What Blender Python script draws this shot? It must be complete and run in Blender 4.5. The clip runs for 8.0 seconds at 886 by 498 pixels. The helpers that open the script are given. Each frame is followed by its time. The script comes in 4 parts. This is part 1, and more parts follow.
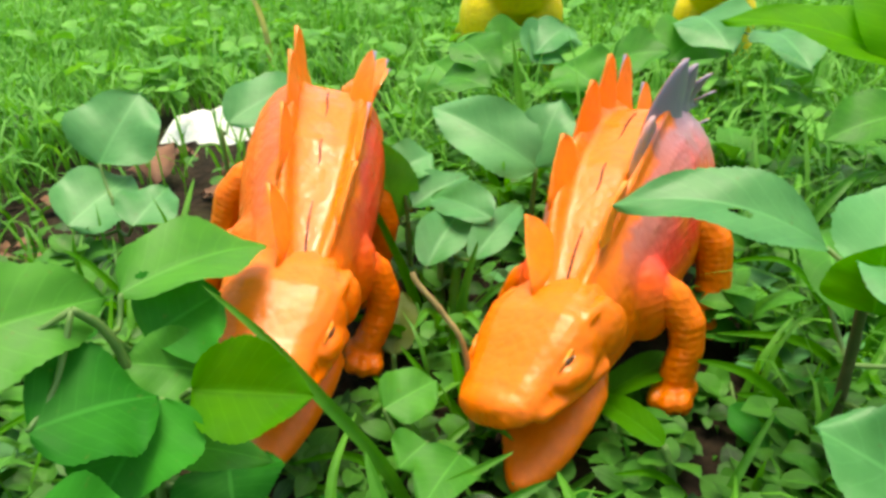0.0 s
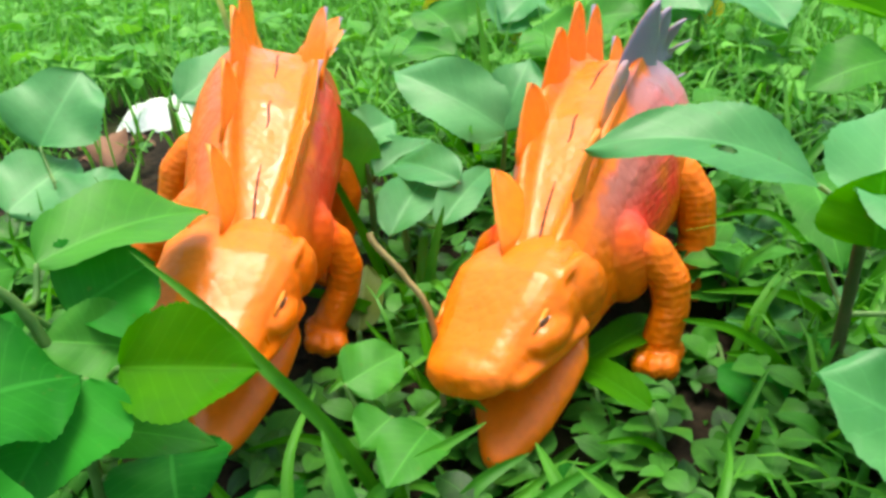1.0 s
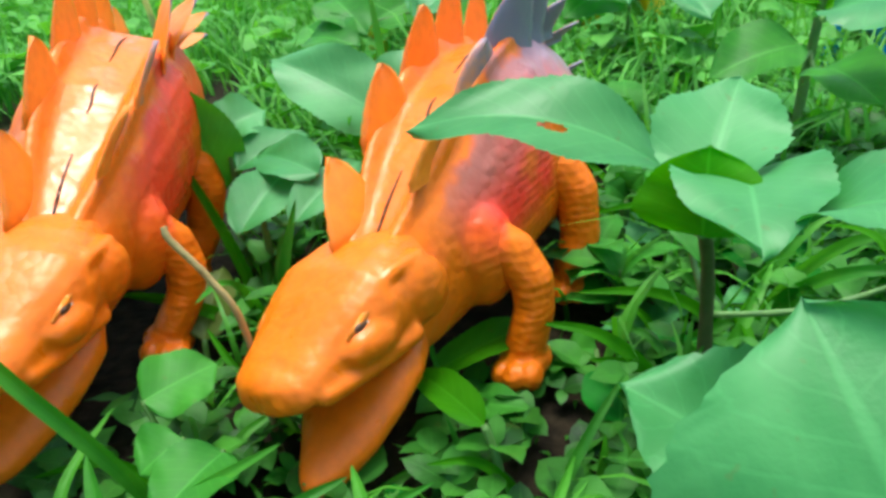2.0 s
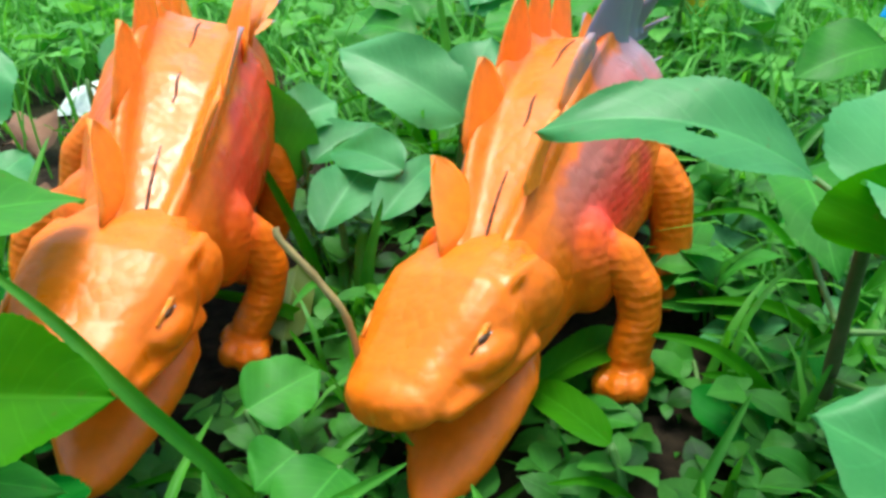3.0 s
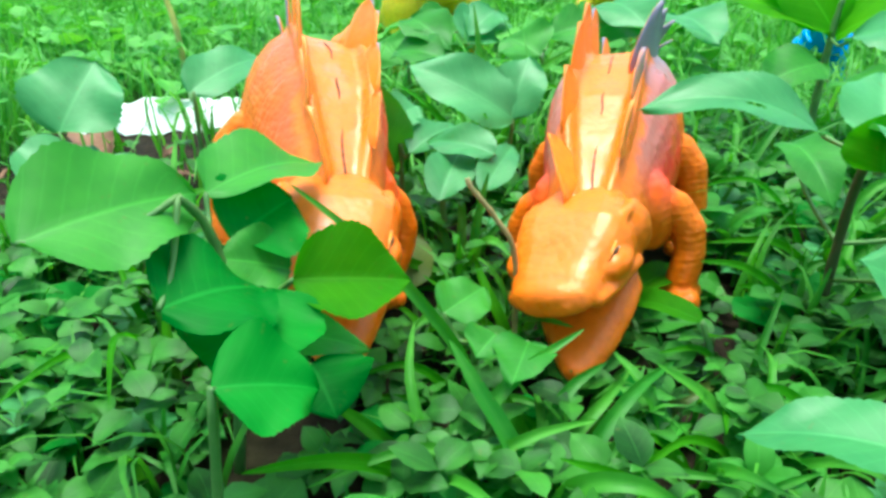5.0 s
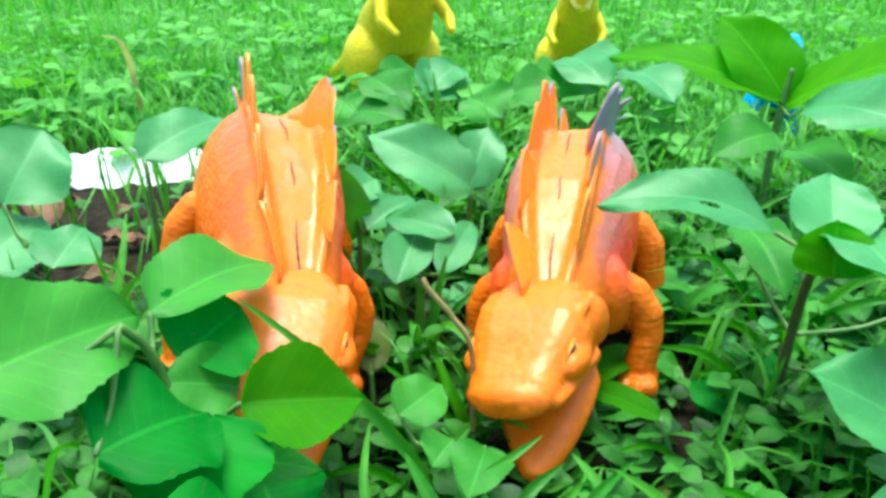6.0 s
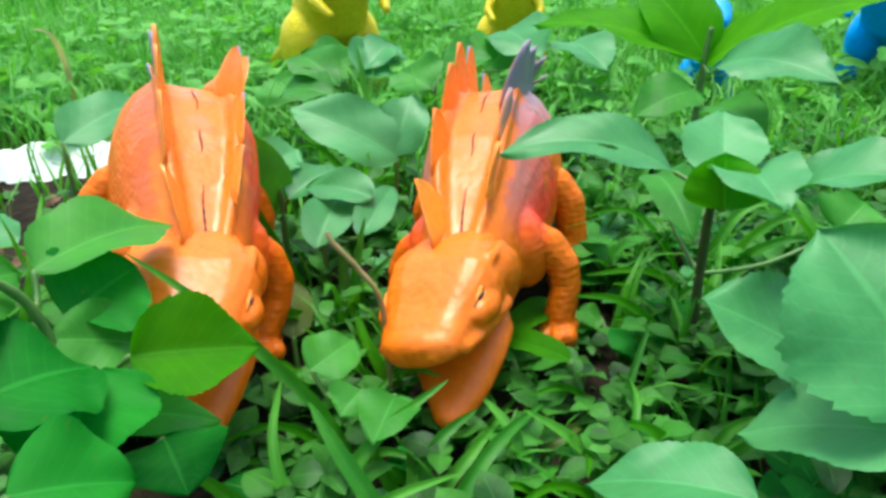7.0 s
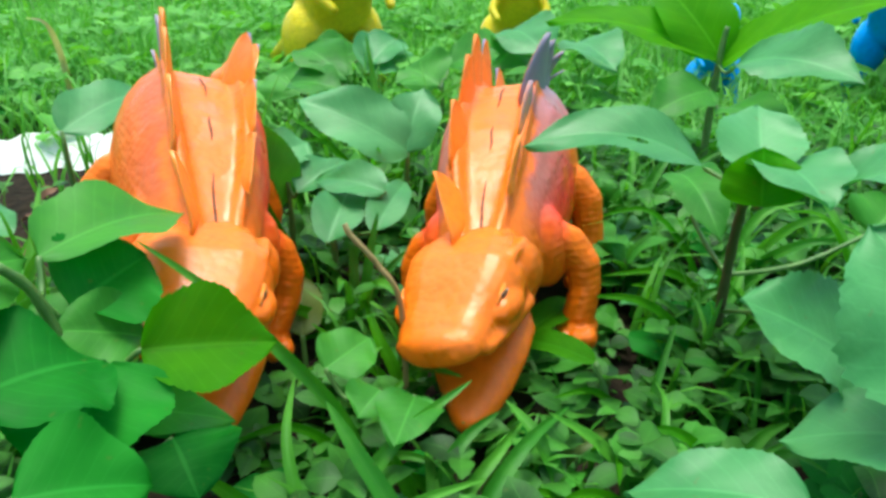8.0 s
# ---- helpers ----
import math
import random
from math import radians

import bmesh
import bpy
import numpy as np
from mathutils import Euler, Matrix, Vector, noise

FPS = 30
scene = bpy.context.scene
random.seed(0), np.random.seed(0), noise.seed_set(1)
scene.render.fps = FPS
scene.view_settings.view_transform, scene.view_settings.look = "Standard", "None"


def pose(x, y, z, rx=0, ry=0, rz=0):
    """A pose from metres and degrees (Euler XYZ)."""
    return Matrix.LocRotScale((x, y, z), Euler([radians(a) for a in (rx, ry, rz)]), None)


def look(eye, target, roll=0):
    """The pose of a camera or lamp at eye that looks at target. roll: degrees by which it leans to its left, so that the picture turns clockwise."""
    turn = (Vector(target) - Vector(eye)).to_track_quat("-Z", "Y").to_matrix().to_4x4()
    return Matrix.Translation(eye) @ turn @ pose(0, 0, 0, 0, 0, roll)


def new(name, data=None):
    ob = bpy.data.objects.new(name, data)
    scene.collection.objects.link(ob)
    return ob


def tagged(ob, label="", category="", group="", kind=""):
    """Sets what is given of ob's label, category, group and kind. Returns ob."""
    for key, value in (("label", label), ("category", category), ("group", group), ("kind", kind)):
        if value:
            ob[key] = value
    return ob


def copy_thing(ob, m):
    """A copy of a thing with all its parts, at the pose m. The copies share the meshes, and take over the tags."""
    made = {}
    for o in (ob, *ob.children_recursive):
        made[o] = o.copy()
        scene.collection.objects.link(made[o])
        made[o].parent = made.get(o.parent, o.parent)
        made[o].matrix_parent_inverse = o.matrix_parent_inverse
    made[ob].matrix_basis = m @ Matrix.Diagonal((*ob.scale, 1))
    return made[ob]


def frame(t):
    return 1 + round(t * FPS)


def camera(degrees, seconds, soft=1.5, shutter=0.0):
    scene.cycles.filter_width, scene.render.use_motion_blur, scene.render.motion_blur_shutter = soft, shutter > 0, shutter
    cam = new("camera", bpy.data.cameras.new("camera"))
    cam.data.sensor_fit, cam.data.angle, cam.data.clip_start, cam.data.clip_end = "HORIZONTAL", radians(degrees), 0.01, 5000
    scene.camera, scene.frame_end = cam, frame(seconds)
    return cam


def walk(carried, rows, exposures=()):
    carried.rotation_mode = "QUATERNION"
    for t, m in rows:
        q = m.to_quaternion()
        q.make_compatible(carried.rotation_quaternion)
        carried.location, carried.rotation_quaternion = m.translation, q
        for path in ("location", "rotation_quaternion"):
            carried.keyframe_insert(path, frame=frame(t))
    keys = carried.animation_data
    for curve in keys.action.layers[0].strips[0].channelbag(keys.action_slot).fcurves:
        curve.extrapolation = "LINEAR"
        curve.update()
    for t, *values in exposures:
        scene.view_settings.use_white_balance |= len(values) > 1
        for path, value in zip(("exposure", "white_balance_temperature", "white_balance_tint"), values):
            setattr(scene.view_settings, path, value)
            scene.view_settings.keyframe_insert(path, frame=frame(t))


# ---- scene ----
cam = camera(63.5, 8.0, soft=3.2)
PATH = [
    (0, (0.03934, -0.01499, 0.17180), (-0.2088, 1.7357, -0.7629), -2.7),
    (0.5, (0.04515, -0.01400, 0.16588), (-0.1476, 1.7443, -0.7675), -3.7),
    (1, (0.04280, -0.00378, 0.15412), (-0.1553, 1.7472, -0.7918), -4.3),
    (1.5, (0.06684, 0.00445, 0.15024), (-0.0776, 1.7567, -0.8031), -4.1),
    (2, (0.08011, 0.01656, 0.13881), (-0.0743, 1.7808, -0.7905), -4.1),
    (2.2, (0.07738, 0.02359, 0.13885), (-0.0528, 1.7784, -0.8118), -3.6),
    (3.3, (0.04746, 0.02452, 0.13972), (-0.1082, 1.7710, -0.8224), -2.6),
    (3.5, (0.04588, 0.02269, 0.13942), (-0.0935, 1.7672, -0.8288), -2.9),
    (4, (0.01822, 0.01218, 0.14001), (-0.0520, 1.7799, -0.7929), -2.1),
    (4.2, (0.00417, 0.00331, 0.14204), (-0.0440, 1.7803, -0.7744), -2.5),
    (5.3, (-0.01382, -0.04818, 0.15144), (0.1320, 1.7582, -0.6946), -0.3),
    (5.5, (-0.00198, -0.04759, 0.15827), (0.1414, 1.7676, -0.6691), -0.1),
    (6, (-0.00947, -0.02961, 0.16583), (0.2034, 1.7826, -0.6531), 0.2),
    (6.5, (0.01088, -0.03448, 0.15632), (0.2699, 1.7604, -0.6870), -2.0),
    (7, (0.00940, -0.03854, 0.15434), (0.2968, 1.7570, -0.6784), -1.7),
    (7.5, (0.01938, -0.03408, 0.15346), (0.3150, 1.7628, -0.6734), -0.9),
    (8, (0.00125, -0.02982, 0.14820), (0.3187, 1.7655, -0.6739), -0.4),
]
walk(cam, [(t, look(eye, target, roll)) for t, eye, target, roll in PATH],
     exposures=[(0.0, 1.2, 7800, -3), (1.0, 1.28, 6900, -7), (2.0, 1.12, 6150, -12), (4.0, 1.2, 6000, -15), (5.5, 1.55, 5850, -22),
                (6.0, 1.52, 5900, -18), (6.5, 1.27, 6100, -11), (7.0, 1.13, 6100, -10), (7.5, 1.05, 6120, -10), (8.0, 1.1, 6150, -10)])

# ---- light: an even bright sky with a soft high sun ----
world = bpy.data.worlds.new("sky")
scene.world = world
world.use_nodes = True
wn = world.node_tree
sky = wn.nodes.new("ShaderNodeTexSky")
sky.sky_type = "NISHITA"
sky.sun_disc = False
sky.sun_elevation = radians(78)
sky.sun_rotation = radians(8)
sky.air_density, sky.dust_density, sky.ozone_density = 1.0, 4.0, 1.0
wn.nodes["Background"].inputs["Strength"].default_value = 0.13
wn.links.new(sky.outputs["Color"], wn.nodes["Background"].inputs["Color"])
sun = new("sun", bpy.data.lights.new("sun", "SUN"))
sun.data.energy = 1.55
sun.data.angle = radians(28)
sun.data.color = (1.0, 0.96, 0.9)
sun.matrix_world = look((-0.15, 0.35, 2.0), (0, 0, 0))


# ---- materials ----
class Nodes:
    """A small writer of node trees."""

    def __init__(self, name):
        self.mat = bpy.data.materials.new(name)
        self.mat.use_nodes = True
        self.tree = self.mat.node_tree
        self.bsdf = self.tree.nodes["Principled BSDF"]
        self.out = self.tree.nodes["Material Output"]

    def add(self, kind, **inputs):
        n = self.tree.nodes.new("ShaderNode" + kind)
        for key, value in inputs.items():
            self.put(n.inputs[key.replace("_", " ")], value)
        return n

    def put(self, socket, value):
        if isinstance(value, bpy.types.NodeSocket):
            self.tree.links.new(value, socket)
        else:
            socket.default_value = value

    def math(self, op, a, b=0.0, c=0.0):
        n = self.tree.nodes.new("ShaderNodeMath")
        n.operation = op
        for i, v in enumerate((a, b, c)):
            self.put(n.inputs[i], v)
        return n.outputs[0]

    def step(self, v, lo, hi):
        n = self.tree.nodes.new("ShaderNodeMapRange")
        n.interpolation_type = "SMOOTHSTEP"
        for i, x in enumerate((v, lo, hi)):
            self.put(n.inputs[i], x)
        return n.outputs[0]

    def mix(self, fac, a, b, blend="MIX"):
        n = self.tree.nodes.new("ShaderNodeMix")
        n.data_type, n.blend_type = "RGBA", blend
        for i, v in ((0, fac), (6, a), (7, b)):
            self.put(n.inputs[i], v if not isinstance(v, tuple) else (*v, 1.0))
        return n.outputs[2]

    def noise(self, where, scale, detail=3.0):
        return self.add("TexNoise", Vector=where, Scale=scale, Detail=detail).outputs[0]

    def bump(self, height, strength, distance):
        return self.add("Bump", Height=height, Strength=strength, Distance=distance).outputs[0]

    def coords(self, which="Object"):
        return self.tree.nodes.new("ShaderNodeTexCoord").outputs[which]


def leaf_material(name, low, high, under=0.35, rough=0.46, vein=1.0, gloss=0.34):
    """A green blade lit through from behind: pale midrib and side veins, mottled."""
    n = Nodes(name)
    uv = n.add("SeparateXYZ", Vector=n.coords("UV"))
    u, v = uv.outputs[0], uv.outputs[1]
    across = n.math("ABSOLUTE", n.math("SUBTRACT", v, 0.5))
    rib = n.math("SUBTRACT", 1.0, n.step(across, 0.006, 0.03))
    wave = n.math("FRACT", n.math("MULTIPLY", n.math("SUBTRACT", u, n.math("MULTIPLY", across, 0.55)), 8.0))
    side = n.math("SUBTRACT", 1.0, n.step(n.math("ABSOLUTE", n.math("SUBTRACT", wave, 0.5)), 0.02, 0.09))
    veins = n.math("MAXIMUM", rib, n.math("MULTIPLY", side, 0.3))
    veins = n.math("MULTIPLY", veins, vein)
    geo = n.tree.nodes.new("ShaderNodeNewGeometry")
    island = geo.outputs["Random Per Island"]
    chance = n.tree.nodes.new("ShaderNodeObjectInfo").outputs["Random"]
    pick = n.math("FRACT", n.math("ADD", island, n.math("MULTIPLY", chance, 3.7)))
    place = n.coords("Object")
    blot = n.step(n.noise(place, 90.0), 0.35, 0.7)
    base = n.mix(n.math("MULTIPLY_ADD", blot, 0.45, n.math("MULTIPLY", pick, 0.75)), low, high)
    spot = n.step(n.noise(place, 420.0, 1.0), 0.70, 0.78)
    base = n.mix(n.math("MULTIPLY", spot, 0.25), base, (0.16, 0.15, 0.03))
    base = n.mix(n.math("MULTIPLY", veins, 0.3), base, tuple(min(1, c * 1.7 + 0.03) for c in high))
    n.put(n.bsdf.inputs["Base Color"], base)
    n.put(n.bsdf.inputs["Roughness"], n.math("MULTIPLY_ADD", blot, 0.12, rough))
    n.put(n.bsdf.inputs["Specular IOR Level"], gloss)
    height = n.math("ADD", n.math("MULTIPLY", veins, -0.35), n.math("MULTIPLY", n.noise(place, 700.0), 0.5))
    normal = n.bump(height, 0.35, 0.0006)
    n.put(n.bsdf.inputs["Normal"], normal)
    glow = n.add("BsdfTranslucent", Color=n.mix(1.0, base, (1.0, 1.0, 0.35), "MULTIPLY"))
    both = n.add("MixShader", Fac=under)
    n.put(both.inputs[1], n.bsdf.outputs[0])
    n.put(both.inputs[2], glow.outputs[0])
    n.put(n.out.inputs["Surface"], both.outputs[0])
    return n.mat


def skin_material(name, ground, flank, dark, dark_amount, brown, varnish=0.2, rear=None, spread=0.0):
    """Glossy sprayed soft plastic: one ground colour, airbrushed along the flanks, with moulded scales."""
    n = Nodes(name)
    place = n.coords("Object")
    p = n.add("SeparateXYZ", Vector=place)
    x, y, z = p.outputs
    side = n.math("ABSOLUTE", x)
    fuzz = n.math("MULTIPLY", n.math("SUBTRACT", n.noise(place, 70.0), 0.5), 0.012)
    sf = n.math("ADD", side, fuzz)
    yf = n.math("ADD", y, fuzz)
    zf = n.math("ADD", z, fuzz)
    along = n.math("MULTIPLY", n.step(yf, 0.012, 0.036), n.math("SUBTRACT", 1.0, n.step(yf, 0.085, 0.15)))
    red = n.math("MULTIPLY", n.math("MULTIPLY", n.step(sf, 0.0128, 0.0165), n.math("MULTIPLY", along, n.math("SUBTRACT", 1.0, n.step(sf, 0.0232, 0.0275)))), n.step(zf, 0.038, 0.053))
    red = n.math("MULTIPLY", red, n.math("SUBTRACT", 1.0, n.math("MULTIPLY", n.step(yf, 0.07, 0.1), 0.35)))
    near_row = n.math("MULTIPLY", n.math("MULTIPLY", n.step(sf, 0.0130, 0.0158),
                      n.math("SUBTRACT", 1.0, n.step(sf, 0.0165 + 0.4 * spread, 0.0225 + spread))), n.step(yf, 0.008, 0.03))
    near_row = n.math("MULTIPLY", near_row, n.step(zf, 0.052, 0.068))
    tail = n.math("MULTIPLY", n.step(yf, 0.10, 0.15), n.step(sf, 0.006, 0.012))
    grey = n.math("MULTIPLY", n.math("MAXIMUM", near_row, tail), dark_amount)
    mott = n.noise(place, 260.0)
    tone = n.mix(n.step(mott, 0.3, 0.75), ground, tuple(c * 0.86 for c in ground))
    left = n.math("MULTIPLY", n.step(n.math("MULTIPLY", x, -1.0), 0.0, 0.004), brown)
    flank_tone = n.mix(left, flank, tuple(0.65 * a + 0.3 * b for a, b in zip(ground, flank)))
    colour = n.mix(n.math("MULTIPLY", red, 0.96), tone, flank_tone)
    colour = n.mix(grey, colour, n.mix(n.step(yf, 0.055, 0.105), dark, rear or dark))
    n.put(n.bsdf.inputs["Base Color"], colour)
    n.put(n.bsdf.inputs["Roughness"], n.math("MULTIPLY_ADD", n.step(n.noise(place, 75.0, 4.0), 0.28, 0.72), 0.28, 0.26))
    shine = n.math("MULTIPLY", n.step(n.noise(place, 130.0, 3.0), 0.44, 0.56), n.math("MULTIPLY", n.math("SUBTRACT", 1.0, n.step(sf, 0.003, 0.0075)), n.step(yf, 0.0, 0.014)))
    n.put(n.bsdf.inputs["Coat Weight"], n.math("MULTIPLY_ADD", shine, varnish, 0.06))
    n.put(n.bsdf.inputs["Specular IOR Level"], n.math("MULTIPLY_ADD", n.step(side, 0.013, 0.020), -0.16, 0.42))
    n.put(n.bsdf.inputs["Coat Roughness"], 0.15)
    n.put(n.bsdf.inputs["Subsurface Weight"], 0.12)
    n.put(n.bsdf.inputs["Subsurface Radius"], (0.004, 0.0015, 0.0008))
    n.put(n.bsdf.inputs["Subsurface Scale"], 0.5)
    n.put(n.bsdf.inputs["Coat Normal"], n.bump(n.noise(place, 190.0, 3.0), 0.55, 0.0018))
    cells = n.add("TexVoronoi", Vector=place, Scale=330.0).outputs["Distance"]
    rings = n.add("TexWave", Vector=place, Scale=130.0, Distortion=5.0, Detail=2.0)
    rings.bands_direction = "Z"
    fold = rings.outputs["Fac"]
    height = n.math("ADD", n.math("MULTIPLY", cells, -0.8), n.math("MULTIPLY", n.math("MULTIPLY", fold, 0.22), n.step(side, 0.018, 0.026)))
    height = n.math("ADD", height, n.math("MULTIPLY", n.noise(place, 110.0, 3.0), 1.2))
    amount = n.math("MULTIPLY_ADD", n.step(side, 0.013, 0.02), 0.18, 0.3)
    b = n.add("Bump", Height=height, Strength=amount, Distance=0.0009)
    n.put(n.bsdf.inputs["Normal"], b.outputs[0])
    return n.mat


def plain_material(name, a, b, scale, rough=0.6, relief=0.3, depth=0.001):
    n = Nodes(name)
    place = n.coords("Object")
    blot = n.noise(place, scale, 6.0)
    n.put(n.bsdf.inputs["Base Color"], n.mix(n.step(blot, 0.3, 0.7), a, b))
    n.put(n.bsdf.inputs["Roughness"], n.math("MULTIPLY_ADD", blot, 0.2, rough - 0.1))
    n.put(n.bsdf.inputs["Normal"], n.bump(n.noise(place, scale * 4, 5.0), relief, depth))
    return n.mat


def soil_material():
    n = Nodes("soil")
    place = n.coords("Object")
    p = n.add("SeparateXYZ", Vector=place)
    grain = n.noise(place, 160.0, 8.0)
    lump = n.noise(place, 22.0, 4.0)
    earth = n.mix(n.step(grain, 0.3, 0.7), (0.009, 0.006, 0.004), (0.036, 0.024, 0.015))
    earth = n.mix(n.step(lump, 0.5, 0.7), earth, (0.036, 0.030, 0.015))
    moss = n.mix(n.step(grain, 0.35, 0.65), (0.04, 0.14, 0.015), (0.09, 0.24, 0.03))
    dx, dy = n.math("SUBTRACT", p.outputs[0], 0.0), n.math("SUBTRACT", p.outputs[1], 0.25)
    away = n.math("SQRT", n.math("ADD", n.math("MULTIPLY", dx, dx), n.math("MULTIPLY", dy, dy)))
    far = n.step(n.math("ADD", away, n.math("MULTIPLY", lump, 0.3)), 0.45, 0.95)
    n.put(n.bsdf.inputs["Base Color"], n.mix(far, earth, moss))
    n.put(n.bsdf.inputs["Roughness"], 0.9)
    n.put(n.bsdf.inputs["Specular IOR Level"], 0.12)
    n.put(n.bsdf.inputs["Normal"], n.bump(n.math("ADD", grain, lump), 0.8, 0.003))
    return n.mat


leaf_green = leaf_material("leaf_green", (0.040, 0.20, 0.015), (0.090, 0.34, 0.030))
leaf_pale = leaf_material("leaf_pale", (0.065, 0.27, 0.070), (0.13, 0.40, 0.13), 0.32, 0.40, 0.7, 0.5)
leaf_young = leaf_material("leaf_young", (0.055, 0.26, 0.004), (0.10, 0.36, 0.006), 0.58, 0.5, 1.0, 0.12)
# lighter copy of leaf_young, with light through the leaf put into its colour
leaf_young_lit = leaf_material("leaf_young_lit", (0.10, 0.38, 0.005), (0.16, 0.48, 0.008), 0.6, 0.5, 1.0, 0.12)
leaf_dark = leaf_material("leaf_dark", (0.014, 0.15, 0.010), (0.036, 0.26, 0.020), 0.32, 0.5, 1.0, 0.14)
leaf_olive = leaf_material("leaf_olive", (0.09, 0.14, 0.02), (0.14, 0.19, 0.03), 0.4)
grass_green = leaf_material("grass_green", (0.045, 0.22, 0.012), (0.13, 0.40, 0.03), 0.4, 0.45, 0.3)
grass_far = leaf_material("grass_far", (0.075, 0.30, 0.03), (0.20, 0.52, 0.08), 0.4, 0.5, 0.3)
cover_green = leaf_material("cover_green", (0.010, 0.055, 0.005), (0.095, 0.32, 0.032), 0.35, 0.45, 0.6)
stem_green = plain_material("stem_green", (0.07, 0.17, 0.03), (0.13, 0.24, 0.05), 140.0, 0.5)
stem_brown = plain_material("stem_brown", (0.055, 0.075, 0.02), (0.10, 0.09, 0.035), 140.0, 0.6)
dry_pale = leaf_material("dry_pale", (0.50, 0.44, 0.25), (0.66, 0.60, 0.38), 0.45, 0.6, 0.3)
straw_mat = plain_material("straw", (0.30, 0.20, 0.07), (0.42, 0.30, 0.12), 160.0, 0.6)
dry_leaf = plain_material("dry_leaf", (0.13, 0.055, 0.03), (0.24, 0.11, 0.06), 60.0, 0.75, 0.6)
soil = soil_material()
white_mat = plain_material("white_plaster", (0.72, 0.72, 0.68), (0.82, 0.83, 0.80), 55.0, 0.7, 0.8, 0.003)
ORANGE = (0.90, 0.182, 0.005)
PLATE = (0.93, 0.245, 0.012)
skin_red = skin_material("orange_red_plastic", ORANGE, (0.92, 0.070, 0.022), (0.13, 0.05, 0.08), 0.22, 1.0, 0.75)
skin_grey = skin_material("orange_grey_plastic", ORANGE, (0.92, 0.040, 0.030), (0.40, 0.17, 0.14), 0.8, 0.0, 0.2, (0.44, 0.38, 0.52), 0.006)
skin_yellow = skin_material("yellow_plastic", (0.80, 0.62, 0.015), (0.62, 0.42, 0.01), (0.3, 0.22, 0.02), 0.4, 0.0)
skin_blue = skin_material("blue_plastic", (0.015, 0.33, 0.90), (0.012, 0.24, 0.75), (0.01, 0.12, 0.45), 0.3, 0.0)


def plate_material(name, ground, outer, amount):
    """Plate plastic: ground colour inside, a darker sprayed outer face that deepens towards the tail."""
    n = Nodes(name)
    place = n.coords("Object")
    p = n.add("SeparateXYZ", Vector=place)
    mott = n.noise(place, 300.0)
    tone = n.mix(n.step(mott, 0.3, 0.75), ground, tuple(c * 0.85 for c in ground))
    spray = n.math("MULTIPLY", n.step(n.math("ADD", p.outputs[1], n.math("MULTIPLY", mott, 0.03)), 0.045, 0.085), amount)
    n.put(n.bsdf.inputs["Base Color"], n.mix(spray, tone, outer))
    n.put(n.bsdf.inputs["Roughness"], n.math("MULTIPLY_ADD", mott, 0.2, 0.3))
    n.put(n.bsdf.inputs["Coat Weight"], 0.2)
    n.put(n.bsdf.inputs["Subsurface Weight"], 0.1)
    n.put(n.bsdf.inputs["Subsurface Radius"], (0.004, 0.0015, 0.0008))
    n.put(n.bsdf.inputs["Subsurface Scale"], 0.5)
    n.put(n.bsdf.inputs["Normal"], n.bump(n.noise(place, 500.0), 0.25, 0.0006))
    return n.mat


plate_inner = plate_material("plate_orange", PLATE, PLATE, 0.0)
plate_outer = plate_material("plate_slate", PLATE, (0.19, 0.20, 0.33), 0.9)
plate_yellow = plate_material("plate_yellow", (0.82, 0.6, 0.02), (0.5, 0.35, 0.02), 0.5)
plate_blue = plate_material("plate_blue", (0.012, 0.22, 0.75), (0.01, 0.1, 0.4), 0.5)
eye_black = plain_material("eye_paint", (0.03, 0.012, 0.008), (0.09, 0.035, 0.015), 500.0, 0.3)
# near-white colour that paints the highlight on the eye
eye_glint = plain_material("painted_glint", (0.6, 0.6, 0.62), (0.7, 0.7, 0.72), 300.0, 0.25)
seam_shade = plain_material("seam_shadow", (0.035, 0.012, 0.006), (0.10, 0.03, 0.01), 400.0, 0.6)


# ---- mesh helpers ----
def part(name, bm, material, parent=None, label=""):
    """Links a bmesh as one mesh object under a thing or a part."""
    me = bpy.data.meshes.new(name)
    bm.to_mesh(me)
    bm.free()
    for m in material if isinstance(material, tuple) else (material,):
        me.materials.append(m)
    for poly in me.polygons:
        poly.use_smooth = True
    ob = new(name, me)
    ob.parent = parent
    if label:
        tagged(ob, label)
    return ob


def sheet(name, verts, faces, uvs, material):
    """A mesh from arrays, with a UV for each vertex."""
    me = bpy.data.meshes.new(name)
    me.from_pydata([tuple(v) for v in verts], [], [tuple(f) for f in faces])
    layer = me.uv_layers.new(name="UVMap")
    index = np.empty(len(me.loops), dtype=np.int32)
    me.loops.foreach_get("vertex_index", index)
    layer.data.foreach_set("uv", np.asarray(uvs, dtype=np.float32)[index].ravel())
    me.polygons.foreach_set("use_smooth", np.ones(len(me.polygons), dtype=bool))
    me.materials.append(material)
    return me


